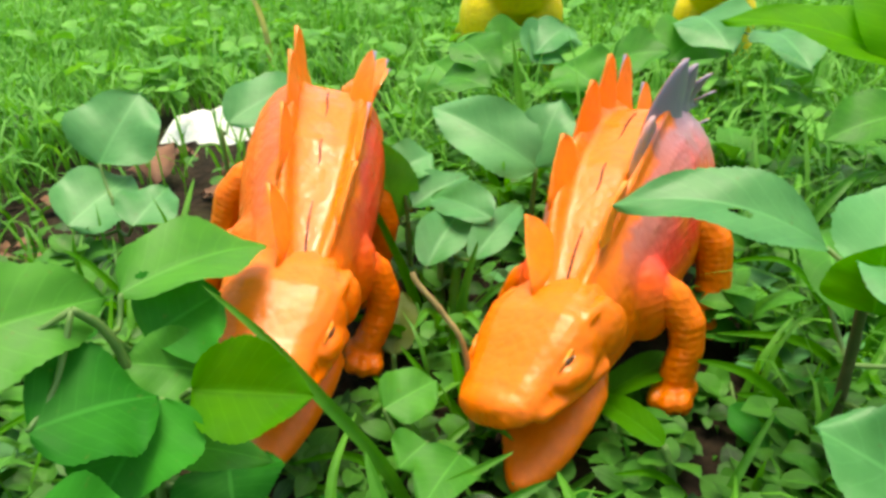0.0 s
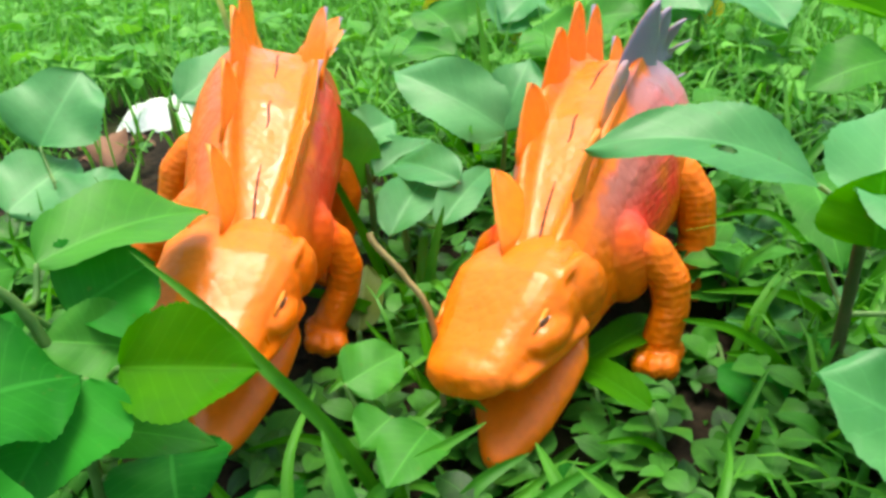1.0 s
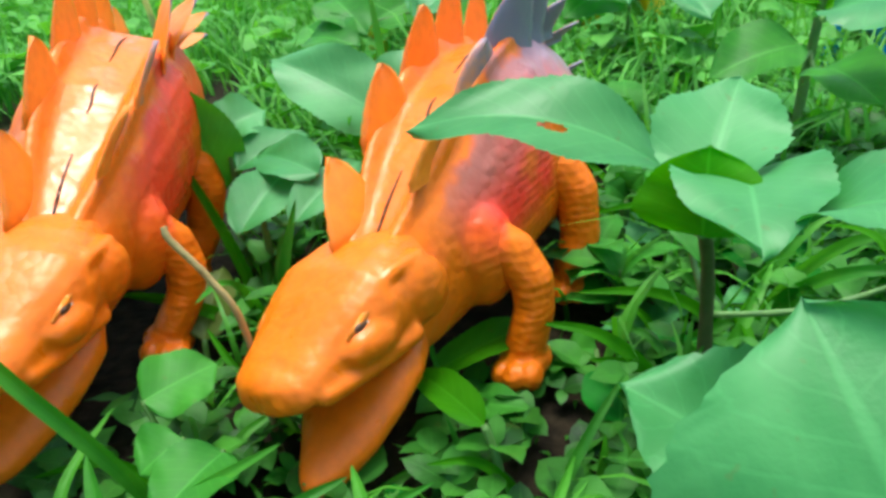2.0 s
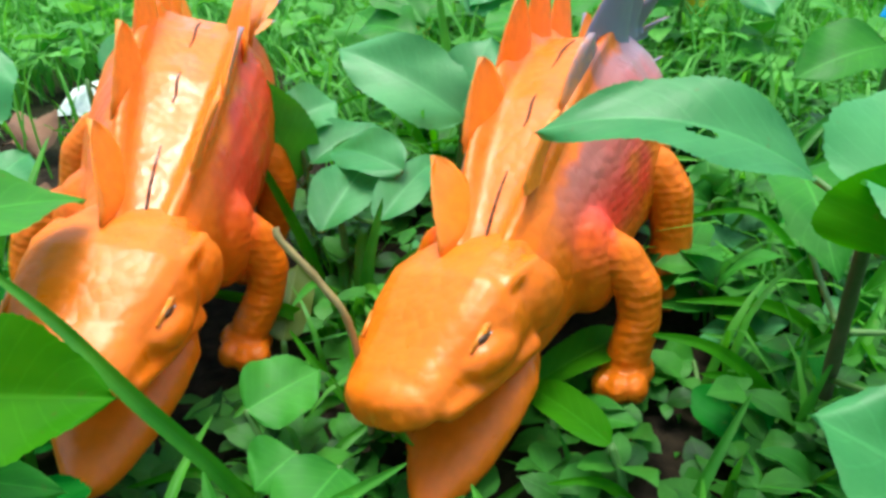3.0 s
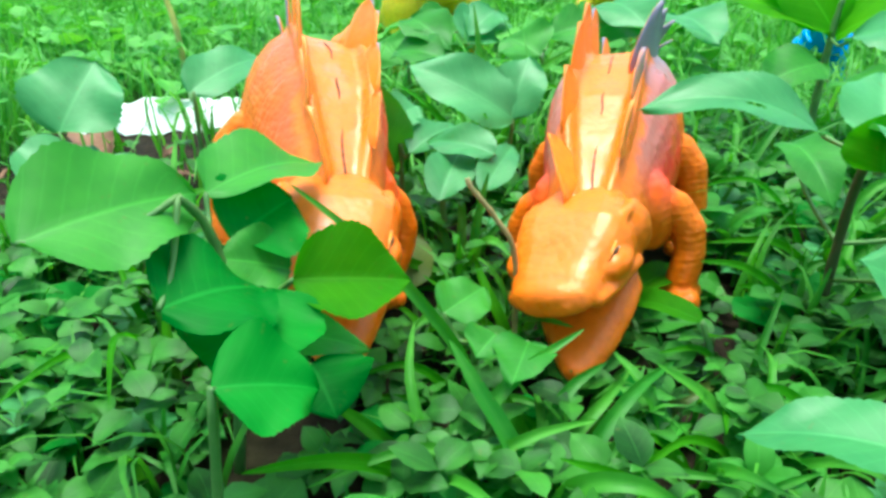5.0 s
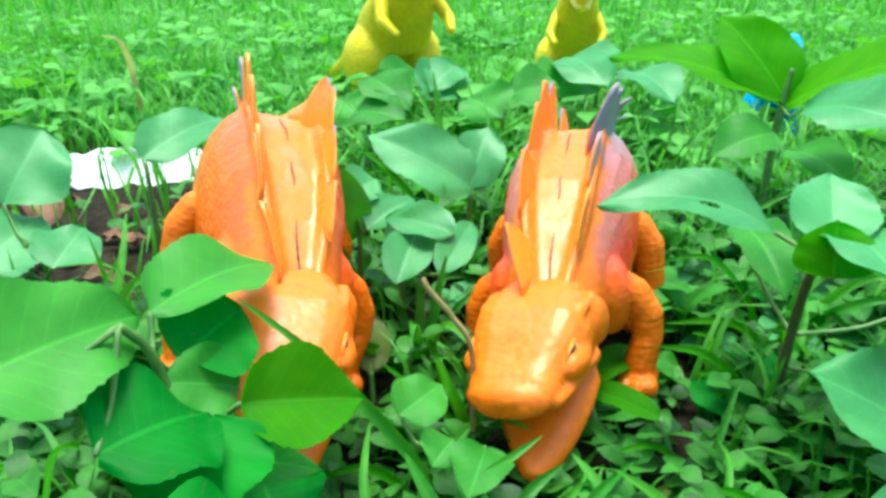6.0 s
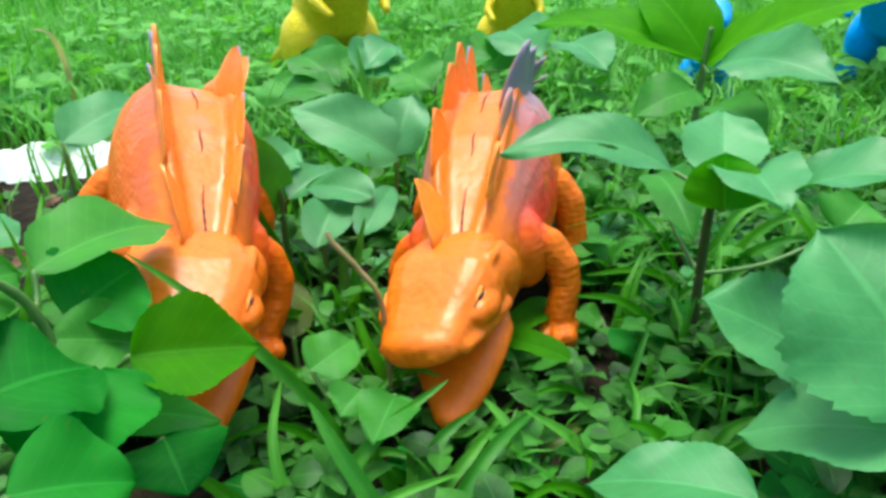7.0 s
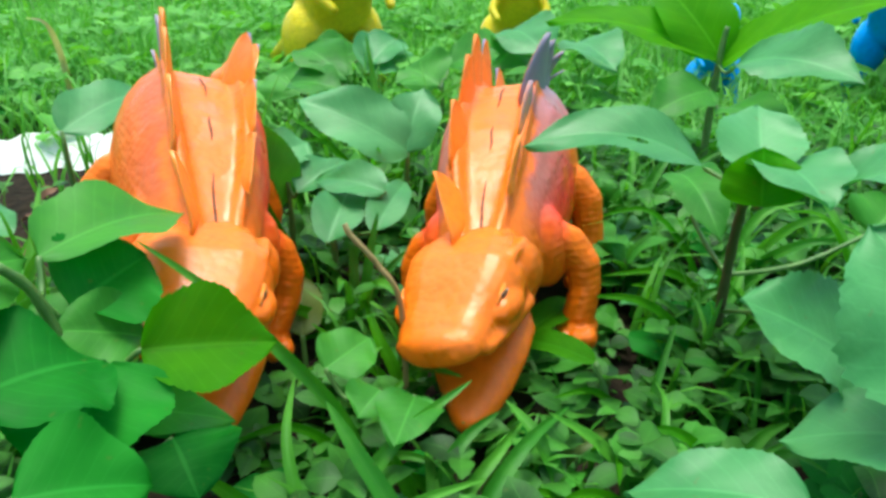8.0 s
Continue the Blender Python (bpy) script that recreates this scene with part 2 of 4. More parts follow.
def tube(points, r0, r1, sides=7):
    """A tapered stem along a smooth line through the points."""
    bm = bmesh.new()
    pts = [Vector(p) for p in points]
    line = []
    for i in range(len(pts) - 1):
        a, b = pts[i], pts[i + 1]
        before, after = pts[max(i - 1, 0)], pts[min(i + 2, len(pts) - 1)]
        for k in range(5):
            s = k / 5
            line.append(0.5 * (2 * a + (b - before) * s + (2 * before - 5 * a + 4 * b - after) * s * s
                               + (3 * a - before - 3 * b + after) * s ** 3))
    line.append(pts[-1])
    rings = []
    for i, p in enumerate(line):
        d = (line[min(i + 1, len(line) - 1)] - line[max(i - 1, 0)]).normalized()
        q = d.to_track_quat("Z", "Y").to_matrix()
        r = r0 + (r1 - r0) * i / (len(line) - 1)
        r *= 1 + 0.08 * math.sin(i * 2.3)
        rings.append([bm.verts.new(p + q @ Vector((r * math.cos(2 * math.pi * k / sides), r * math.sin(2 * math.pi * k / sides), 0)))
                      for k in range(sides)])
    for a, b in zip(rings, rings[1:]):
        for k in range(sides):
            bm.faces.new((a[k], a[(k + 1) % sides], b[(k + 1) % sides], b[k]))
    bm.faces.new(rings[0][::-1])
    bm.faces.new(rings[-1])
    return bm


def leaf_arrays(length, width, rows, cols, arch, fold, wave, rng, blunt=0.75, tooth=0.0):
    """Vertices, faces and UVs of one leaf along +y from the origin, facing +z."""
    verts, faces, uvs = [], [], []
    ph = rng.uniform(0, 6.28)
    twist = rng.uniform(-0.25, 0.25)
    for i in range(rows + 1):
        s = i / rows
        half = 0.5 * width * (math.sin(math.pi * min(1, s ** blunt)) ** 0.8 + 0.02 * (1 - s))
        if rows > 12:
            half = 0.5 * width * 2.36 * max(s, 0.002) ** 0.5 * (1 - s) ** 0.78
            half *= 1 + (0.018 if i % 2 else -0.008) + rng.uniform(-0.014, 0.014) + tooth * ((i % 4) / 3 - 0.5)
        half *= 1 + 0.04 * math.sin(s * 9 + ph)
        y = length * s
        z = arch * length * (4 * s * (1 - s) * 0.6 - 0.6 * s * s + 0.6 * s)
        for j in range(cols + 1):
            c = 2 * j / cols - 1
            side = c * half
            lift = fold * abs(side) + wave * width * math.sin(s * 11 + ph + c * 2) * abs(c) ** 1.5 + twist * side * s
            verts.append((side, y - 0.04 * length * abs(c) * s, z + lift))
            uvs.append((s, 0.5 + 0.5 * c))
    n = cols + 1
    for i in range(rows):
        for j in range(cols):
            a = i * n + j
            faces.append((a, a + 1, a + n + 1, a + n))
    return verts, faces, uvs


def many(name, items, material):
    """One mesh from many (verts, faces, uvs, matrix)."""
    V, F, U, off = [], [], [], 0
    for verts, faces, uvs, m in items:
        a = np.asarray(verts) @ m[:3, :3].T + m[:3, 3]
        V.append(a)
        F.append(np.asarray(faces) + off)
        U.append(np.asarray(uvs))
        off += len(a)
    return sheet(name, np.concatenate(V), np.concatenate(F).tolist(), np.concatenate(U), material)


def turn(x, y, z, yaw, pitch, roll, size):
    m = Matrix.Translation((x, y, z)) @ Euler((pitch, roll, yaw), "XYZ").to_matrix().to_4x4() @ Matrix.Scale(size, 4)
    return np.array(m)


# ---- ground ----
def rise(x, y):
    """The height of the soil."""
    near = math.exp(-((x - 0.03) ** 2 + (y - 0.2) ** 2) / 0.08)
    h = 0.010 * noise.noise((x * 3.1, y * 3.1, 0.3)) + 0.004 * noise.noise((x * 14, y * 14, 1.7))
    return h * (1 - 0.7 * near) - 0.002 + 0.0095 * near


def build_ground():
    def axis(lo, hi, fine, far):
        a = list(np.arange(lo, hi + 1e-6, fine))
        step, v = fine, hi
        up, down, w = [], [], lo
        while v < far:
            step *= 1.28
            v += step
            w -= step
            up.append(v)
            down.append(w)
        return down[::-1] + a + up
    xs, ys = axis(-0.4, 0.6, 0.012, 90), axis(-0.2, 0.9, 0.012, 90)
    verts = [(x, y, rise(x, y) if abs(x) < 6 and abs(y) < 6 else -0.002) for y in ys for x in xs]
    n = len(xs)
    faces = [(j * n + i, j * n + i + 1, (j + 1) * n + i + 1, (j + 1) * n + i) for j in range(len(ys) - 1) for i in range(n - 1)]
    me = sheet("ground", verts, faces, [(v[0], v[1]) for v in verts], soil)
    tagged(new("ground", me), "dark crumbly garden soil under grass and weeds", "ground", kind="structure")


build_ground()


# ---- toy dinosaurs ----
def ring_loft(bm, rings, sides=24):
    """Rings of (y, centre x, half width, top, bottom, flatness of the top)."""
    made = []
    for y, cx, w, top, bot, flat in rings:
        mid, up, down = bot + (top - bot) * 0.45, (top - bot) * 0.55, (top - bot) * 0.45
        ring = []
        for k in range(sides):
            a = 2 * math.pi * k / sides
            c, s = math.cos(a), math.sin(a)
            e = 0.85
            x = w * math.copysign(abs(c) ** e, c)
            z = mid + (up * (1 + flat) if s > 0 else down) * math.copysign(abs(s) ** e, s)
            ring.append(bm.verts.new((cx + x, y, min(z, top))))
        made.append(ring)
    for a, b in zip(made, made[1:]):
        for k in range(sides):
            bm.faces.new((a[k], b[k], b[(k + 1) % sides], a[(k + 1) % sides]))
    bm.faces.new(made[0])
    bm.faces.new(made[-1][::-1])


def ball(bm, place, size, seg=14):
    m = Matrix.Translation(place) @ Matrix.Diagonal((*size, 1))
    bmesh.ops.create_uvsphere(bm, u_segments=seg, v_segments=seg // 2 + 2, radius=1, matrix=m)


def limb(bm, points, sides=12):
    """A limb of (x, y, z, radius) knots, rounded."""
    pts = [Vector(p[:3]) for p in points]
    for i, p in enumerate(pts):
        ball(bm, p, (points[i][3],) * 3, 12)
        if i:
            d = p - pts[i - 1]
            m = Matrix.Translation((p + pts[i - 1]) / 2) @ d.to_track_quat("Z", "Y").to_matrix().to_4x4()
            bmesh.ops.create_cone(bm, cap_ends=True, segments=sides, radius1=points[i - 1][3], radius2=points[i][3], depth=d.length, matrix=m)


def fused(ob, voxel, smooth):
    r = ob.modifiers.new("fuse", "REMESH")
    r.mode, r.voxel_size, r.use_smooth_shade = "VOXEL", voxel, True
    s = ob.modifiers.new("soften", "SMOOTH")
    s.factor, s.iterations = 0.5, smooth
    return ob


BACK = [(-0.006, 0.0035, 0.056), (0.008, 0.0062, 0.060), (0.03, 0.0100, 0.0725), (0.05, 0.0120, 0.082), (0.075, 0.0126, 0.0885),
        (0.095, 0.0124, 0.0890), (0.115, 0.011, 0.083), (0.135, 0.007, 0.070), (0.16, 0.005, 0.05), (0.2, 0.003, 0.025)]


def back_at(y):
    """Half width and height of the flat back strip at y."""
    return tuple(float(np.interp(y, [b[0] for b in BACK], [b[i] for b in BACK])) for i in (1, 2))


def back_plate(toy, side, y_tip, z_tip, wide, inner, outer, x_tip, sweep=0.006, twist=0.0):
    """A leaf-shaped plate standing on one edge of the back strip: a thin lens with an inner and a sprayed outer face."""
    y_base = y_tip - sweep
    half, top = back_at(y_base)
    x0 = half - 0.0004
    rows, cols = 12, 8
    bm = bmesh.new()
    faces = []
    for face in (-1, 1):
        grid = []
        for i in range(rows + 1):
            b = -0.22 + 1.22 * i / rows
            up = max(b, 0.0)
            w = wide * 0.5 * (1.10 - 0.30 * up) * (1 - up ** 2.6) ** 0.68 + 0.00025
            line = []
            for j in range(cols + 1):
                c = 2 * j / cols - 1
                thick = (0.0013 - 0.0008 * up) * (1 - 0.92 * c * c) + 0.0007 * max(0.0, 0.25 - b)
                edge = abs(c) * w * (0.05 if i % 2 else 0.0)
                cup = -0.0012 * c * c * up
                x = x0 + (x_tip - x0) * up ** 1.15 + cup + face * thick + c * w * math.sin(twist)
                line.append(bm.verts.new((side * x, y_base + sweep * up + c * (w - edge) * math.cos(twist), top + 0.001 + b * (z_tip - top - 0.001))))
            grid.append(line)
        faces.append(grid)
        for a, b in zip(grid, grid[1:]):
            for j in range(cols):
                f = bm.faces.new((a[j], a[j + 1], b[j + 1], b[j]))
                f.material_index = 1 if face > 0 else 0
    for i in range(rows):
        for j in (0, cols):
            bm.faces.new((faces[0][i][j], faces[0][i + 1][j], faces[1][i + 1][j], faces[1][i][j]))
    for j in range(cols):
        bm.faces.new((faces[0][rows][j], faces[0][rows][j + 1], faces[1][rows][j + 1], faces[1][rows][j]))
    bmesh.ops.recalc_face_normals(bm, faces=bm.faces[:])
    return part("back_plate", bm, (inner, outer), toy)


def neck_turn(roll, yaw):
    """A turn about the neck joint."""
    return Matrix.Translation((0, 0.012, 0.045)) @ pose(0, 0, 0, 0, roll, yaw) @ Matrix.Translation((0, -0.012, -0.045))


HEAD_TURN, JAW_TURN = neck_turn(-7, -10), neck_turn(-6, -4)


def toy_dinosaur(label, skin, inner, outer, m, group, plates=True, seam=True, twist=25, flare=-0.003, peak=0.002):
    toy = tagged(new("toy_dinosaur"), label, "toy dinosaur", group)
    # torso with haunches and shoulders, neck and tail are one moulding
    bm = bmesh.new()
    ring_loft(bm, [(-0.006, 0, 0.0135, 0.056, 0.030, 0.1), (0.008, 0, 0.0155, 0.060, 0.026, 0.1), (0.03, 0, 0.0200, 0.0725, 0.025, 0.12),
                   (0.05, 0, 0.0245, 0.082, 0.025, 0.12), (0.075, 0, 0.0275, 0.0885, 0.025, 0.12), (0.095, 0, 0.0275, 0.089, 0.027, 0.12),
                   (0.115, 0, 0.024, 0.083, 0.028, 0.1), (0.135, 0, 0.018, 0.070, 0.028, 0.1), (0.16, 0, 0.012, 0.05, 0.024, 0),
                   (0.185, 0.002, 0.008, 0.034, 0.016, 0), (0.21, 0.006, 0.003, 0.022, 0.013, 0)])
    for s in (-1, 1):
        ball(bm, (s * 0.0175, 0.078, 0.053), (0.0108, 0.017, 0.022))
        ball(bm, (s * 0.0170, 0.031, 0.044), (0.0095, 0.012, 0.015))
        limb(bm, [(s * back_at(y)[0], y, back_at(y)[1] + up, r) for y, up, r in
                  ((0.002, -0.0006, 0.0016), (0.014, 0.0004, 0.0021), (0.03, 0.0008, 0.0024), (0.06, 0.0010, 0.0025), (0.085, 0.0010, 0.0025), (0.11, 0.0006, 0.0022))])
        limb(bm, [(s * (back_at(y)[0] + 0.0006), y, back_at(y)[1] + up, r) for y, up, r in
                  ((0.012, 0.0012, 0.0014), (0.03, 0.0032, 0.0017), (0.06, 0.0040, 0.0018), (0.085, 0.0042, 0.0018), (0.11, 0.0034, 0.0017))])
    body = fused(part("body", bm, skin, toy), 0.0011, 4)
    bm = bmesh.new()
    ring_loft(bm, [(0.014, 0, 0.0135, 0.0605, 0.032, 0.15), (0.002, 0, 0.0168, 0.0605, 0.034, 0.2), (-0.009, 0, 0.0180, 0.0590, 0.0375, 0.2),
                   (-0.017, 0, 0.0162, 0.0552, 0.0380, 0.2), (-0.024, 0, 0.0138, 0.0512, 0.0375, 0.15),
                   (-0.0305, 0, 0.0128, 0.0482, 0.0368, 0.1), (-0.0350, 0, 0.0112, 0.0452, 0.0366, 0.05), (-0.0382, 0, 0.0062, 0.0425, 0.0376, 0)])
    for s in (-1, 1):
        limb(bm, [(s * 0.0150, 0.006, 0.0555, 0.0020), (s * 0.0146, -0.004, 0.0558, 0.0020), (s * 0.0134, -0.014, 0.0527, 0.0018), (s * 0.0102, -0.024, 0.0484, 0.0014),
                  (s * 0.0070, -0.031, 0.0460, 0.0012)])
        ball(bm, (s * 0.0158, 0.004, 0.0480), (0.0040, 0.0080, 0.0080))
        ball(bm, (s * 0.0142, -0.015, 0.0450), (0.0046, 0.0090, 0.0048))
        limb(bm, [(s * 0.0160, -0.004, 0.0402, 0.0026), (s * 0.0142, -0.018, 0.0394, 0.0024), (s * 0.0118, -0.030, 0.0396, 0.0026)])
    ball(bm, (0, -0.0318, 0.0425), (0.0118, 0.0068, 0.0050), 18)
    bm.transform(Matrix.Diagonal((1.09, 1, 1, 1)))
    bm.transform(HEAD_TURN)
    head = fused(part("head", bm, skin, toy), 0.0008, 5)
    for s in (-1, 1):
        bm = bmesh.new()
        ball(bm, (s * 0.0162, -0.0168, 0.0496), (0.0011, 0.0030, 0.0013))
        bm.transform(HEAD_TURN)
        eye = part("eye", bm, eye_black, head, "dark brown painted eye")
        # tiny white bead in place of a highlight on the eye
        bm = bmesh.new()
        ball(bm, (s * 0.0171, -0.0158, 0.0500), (0.0003, 0.0005, 0.0003), 8)
        bm.transform(HEAD_TURN)
        part("eye_glint", bm, eye_glint, eye)
        bm = bmesh.new()
        limb(bm, [(s * 0.0157, -0.0110, 0.0516, 0.0008), (s * 0.0163, -0.0158, 0.0512, 0.0009), (s * 0.0156, -0.0215, 0.0488, 0.0005)], 8)
        bm.transform(HEAD_TURN)
        part("eyelid", bm, plate_inner, head)
    # dropped lower jaw, a tapering scoop
    bm = bmesh.new()
    ring_loft(bm, [(0.0, 0, 0.014, 0.044, 0.028, 0), (-0.009, 0, 0.0168, 0.0405, 0.0265, 0), (-0.017, 0, 0.0148, 0.0350, 0.0225, 0),
                   (-0.0245, 0, 0.0112, 0.0290, 0.0180, 0), (-0.0305, 0, 0.0080, 0.0252, 0.0160, 0), (-0.0350, 0, 0.0055, 0.0228, 0.0152, 0),
                   (-0.0375, 0, 0.0036, 0.0212, 0.0154, 0), (-0.0388, 0, 0.0016, 0.0196, 0.0164, 0)])
    bm.transform(JAW_TURN @ Matrix.Diagonal((1.05, 1, 1, 1)))
    fused(part("lower_jaw", bm, skin, toy), 0.0009, 2)
    # legs with three rounded toes each
    for name, y, top, r in (("front_leg", 0.028, 0.047, 0.0085), ("hind_leg", 0.074, 0.054, 0.0095)):
        for s in (-1, 1):
            bm = bmesh.new()
            limb(bm, [(s * 0.017, y + 0.003, top + 0.001, r * 1.0), (s * 0.0255, y + 0.004, top - 0.003, r * 0.80), (s * 0.0303, y + 0.003, top - 0.010, r * 0.72),
                      (s * 0.0308, y + 0.001, 0.029, r * 0.66), (s * 0.0280, y - 0.002, 0.019, r * 0.68)])
            for a in (-0.7, 0, 0.7):
                ball(bm, (s * 0.0272 + 0.0066 * math.sin(a), y - 0.004 - 0.0062 * math.cos(a), 0.0138), (0.0032, 0.0046, 0.0040), 12)
            ball(bm, (s * 0.0272, y - 0.002, 0.0145), (0.0078, 0.0080, 0.0052), 12)
            fused(part(name, bm, skin, toy), 0.0008, 4)
    if plates:
        for y, z, w, x in ((0.0150, 0.0785, 0.0185, 0.0145), (0.0455, 0.0950, 0.0205, 0.0140), (0.0730, 0.1060, 0.0190, 0.0138), (0.0945, 0.1105, 0.0175, 0.0138),
                           (0.1140, 0.1060, 0.0165, 0.0138), (0.1340, 0.0900, 0.0160, 0.0125), (0.1540, 0.0680, 0.0120, 0.0090)):
            back_plate(toy, -1, y, z, w, inner, inner if y < 0.1 else outer, x + flare * min(1, max(0, (y - 0.02) / 0.05)), 0.006, radians(-9))
        for y, z, w, x in ((0.0340, 0.0835, 0.0250, 0.0122), (0.0600, 0.0965, 0.0250, 0.0145), (0.0850, 0.1095, 0.0240, 0.0180 + peak), (0.0970, 0.1050, 0.0210, 0.0208),
                           (0.1090, 0.0985, 0.0190, 0.0235), (0.1240, 0.0880, 0.0180, 0.0222), (0.1500, 0.0690, 0.0140, 0.0150)):
            back_plate(toy, 1, y, z, w, inner, outer, x, 0.007, radians(twist) * min(1, max(0, (y - 0.05) / 0.05)))
    if seam:
        # mould seam as a raised line, the shade of its groove put in as dark brown
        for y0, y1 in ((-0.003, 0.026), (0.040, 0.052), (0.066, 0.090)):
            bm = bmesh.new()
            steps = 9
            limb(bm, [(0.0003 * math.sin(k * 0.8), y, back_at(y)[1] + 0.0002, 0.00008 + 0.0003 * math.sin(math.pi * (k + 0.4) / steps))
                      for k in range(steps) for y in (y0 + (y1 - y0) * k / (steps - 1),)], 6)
            part("seam", bm, seam_shade, toy, "mould seam along the back, its shade coloured dark")
    toy.matrix_world = m
    return toy


toy_dinosaur("orange plastic toy dinosaur with red flanks, leaning among the weeds", skin_red, plate_inner, plate_outer,
             pose(-0.0446, 0.1604, 0.0115, 0, 16, 13), "orange toy dinosaurs", twist=-24, flare=0.0025, peak=-0.0035)
toy_dinosaur("orange plastic toy dinosaur with grey and red flanks, open mouth", skin_grey, plate_inner, plate_outer,
             pose(0.0535, 0.1652, 0.0, 0, -7, -22), "orange toy dinosaurs")


def standing_toy(label, skin, m):
    """A two-legged toy dinosaur: upright body, large head with open jaws, small arms, thick legs and tail."""
    toy = tagged(new("toy_dinosaur"), label, "toy dinosaur", "background toy dinosaurs")
    bm = bmesh.new()
    ring_loft(bm, [(0.16, 0, 0.003, 0.03, 0.02, 0), (0.10, 0, 0.010, 0.062, 0.04, 0), (0.05, 0, 0.022, 0.095, 0.05, 0), (0.02, 0, 0.029, 0.118, 0.056, 0),
                   (-0.005, 0, 0.028, 0.140, 0.072, 0), (-0.02, 0, 0.021, 0.158, 0.10, 0), (-0.03, 0, 0.015, 0.172, 0.125, 0)])
    for s in (-1, 1):
        ball(bm, (s * 0.026, 0.014, 0.066), (0.016, 0.024, 0.028))
    fused(part("body", bm, skin, toy), 0.002, 5)
    bm = bmesh.new()
    ring_loft(bm, [(-0.012, 0, 0.013, 0.178, 0.148, 0), (-0.03, 0, 0.019, 0.184, 0.148, 0), (-0.045, 0, 0.017, 0.176, 0.150, 0), (-0.065, 0, 0.012, 0.166, 0.150, 0),
                   (-0.075, 0, 0.006, 0.160, 0.151, 0)])
    fused(part("head", bm, skin, toy), 0.0018, 3)
    bm = bmesh.new()
    ring_loft(bm, [(-0.02, 0, 0.014, 0.150, 0.138, 0), (-0.045, 0, 0.011, 0.141, 0.130, 0), (-0.064, 0, 0.006, 0.135, 0.127, 0)])
    fused(part("lower_jaw", bm, skin, toy), 0.0015, 2)
    for s in (-1, 1):
        bm = bmesh.new()
        limb(bm, [(s * 0.026, 0.012, 0.062, 0.014), (s * 0.031, 0.0, 0.036, 0.010), (s * 0.031, 0.012, 0.012, 0.0075)])
        for a in (-0.5, 0, 0.5):
            ball(bm, (s * 0.031 + 0.011 * math.sin(a), 0.004 - 0.016 * math.cos(a), 0.006), (0.005, 0.011, 0.006))
        ball(bm, (s * 0.031, 0.008, 0.007), (0.010, 0.013, 0.007))
        fused(part("leg", bm, skin, toy), 0.0018, 3)
        bm = bmesh.new()
        limb(bm, [(s * 0.022, -0.012, 0.118, 0.0065), (s * 0.029, -0.026, 0.102, 0.0048), (s * 0.024, -0.038, 0.094, 0.0035)])
        fused(part("arm", bm, skin, toy), 0.0014, 2)
    toy.matrix_world = m
    return toy


standing_toy("yellow plastic toy dinosaur standing half hidden behind weeds", skin_yellow, pose(0.025, 0.56, 0.0, 0, 0, 25))
standing_toy("olive yellow plastic toy dinosaur standing behind weeds", skin_yellow, pose(0.185, 0.62, 0.0, 0, 0, -10) @ Matrix.Scale(0.8, 4))
standing_toy("blue plastic toy dinosaur mostly hidden behind leaves", skin_blue, pose(0.315, 0.50, 0.0, 0, 0, -20) @ Matrix.Scale(0.52, 4))
standing_toy("shiny blue plastic toy dinosaur standing in grass", skin_blue, pose(0.455, 0.48, 0.0, 0, 0, -60) @ Matrix.Scale(0.85, 4))


# ---- weeds with large leaves ----
HERO = random.Random(11)


def leaf(plant, base, tip, facing, width, material, arch, fold, tooth=0.012, hole=None):
    """A single large leaf from base to tip, its face turned to facing."""
    a, b = Vector(base), Vector(tip)
    d = b - a
    y = d.normalized()
    z = Vector(facing) + Vector((0, 0, 0.3))
    z = (z - y * z.dot(y)).normalized()
    x = y.cross(z)
    verts, faces, uvs = leaf_arrays(d.length, width * 1.06, 72 if hole else 36, 28 if hole else 12, arch, fold + 0.08, 0.055, HERO, 0.75, tooth)
    if hole:
        along, across, long, wide = hole
        faces = [f for k, f in enumerate(faces) if ((k // 28 / 72 - along) / long) ** 2 + ((k % 28 / 14 - 1 - across) / wide) ** 2 > 1]
    me = sheet("leaf", verts, faces, uvs, material)
    ob = new("leaf", me)
    ob.parent = plant
    ob.matrix_basis = Matrix((x, y, z)).transposed().to_4x4()
    ob.matrix_basis.translation = a
    return ob


def stem(plant, *points, r=0.0016, r1=0.0009, material=None, name="stem"):
    return part(name, tube(points, r, r1), material or stem_green, plant)


def weed(label):
    ob = tagged(new("weed_plant"), label, "weed")
    return ob


right_plant = weed("tall leafy weed with broad toothed green leaves")
leaf(right_plant, (0.1153, 0.1601, 0.0809), (0.0596, 0.1680, 0.0885), (-0.05, -0.40, 0.90), 0.0235, leaf_pale, 0.20, 0.15, 0.03,
     (0.42, -0.25, 0.055, 0.13))
leaf(right_plant, (0.1163, 0.1335, 0.0861), (0.1285, 0.1590, 0.1000), (-0.42, -0.73, 0.54), 0.0215, leaf_pale, 0.06, 0.20, 0.045)
leaf(right_plant, (0.1246, 0.1380, 0.0883), (0.1176, 0.1080, 0.0870), (-0.31, -0.49, 0.82), 0.0240, leaf_pale, 0.10, 0.20)
leaf(right_plant, (0.1159, 0.1310, 0.0794), (0.1171, 0.1363, 0.0947), (-0.43, -0.74, 0.52), 0.0210, leaf_young, 0.05, 0.25)
leaf(right_plant, (0.1306, 0.1252, 0.0840), (0.1517, 0.0983, 0.0930), (-0.22, -0.26, 0.94), 0.0250, leaf_pale, 0.22, 0.25)
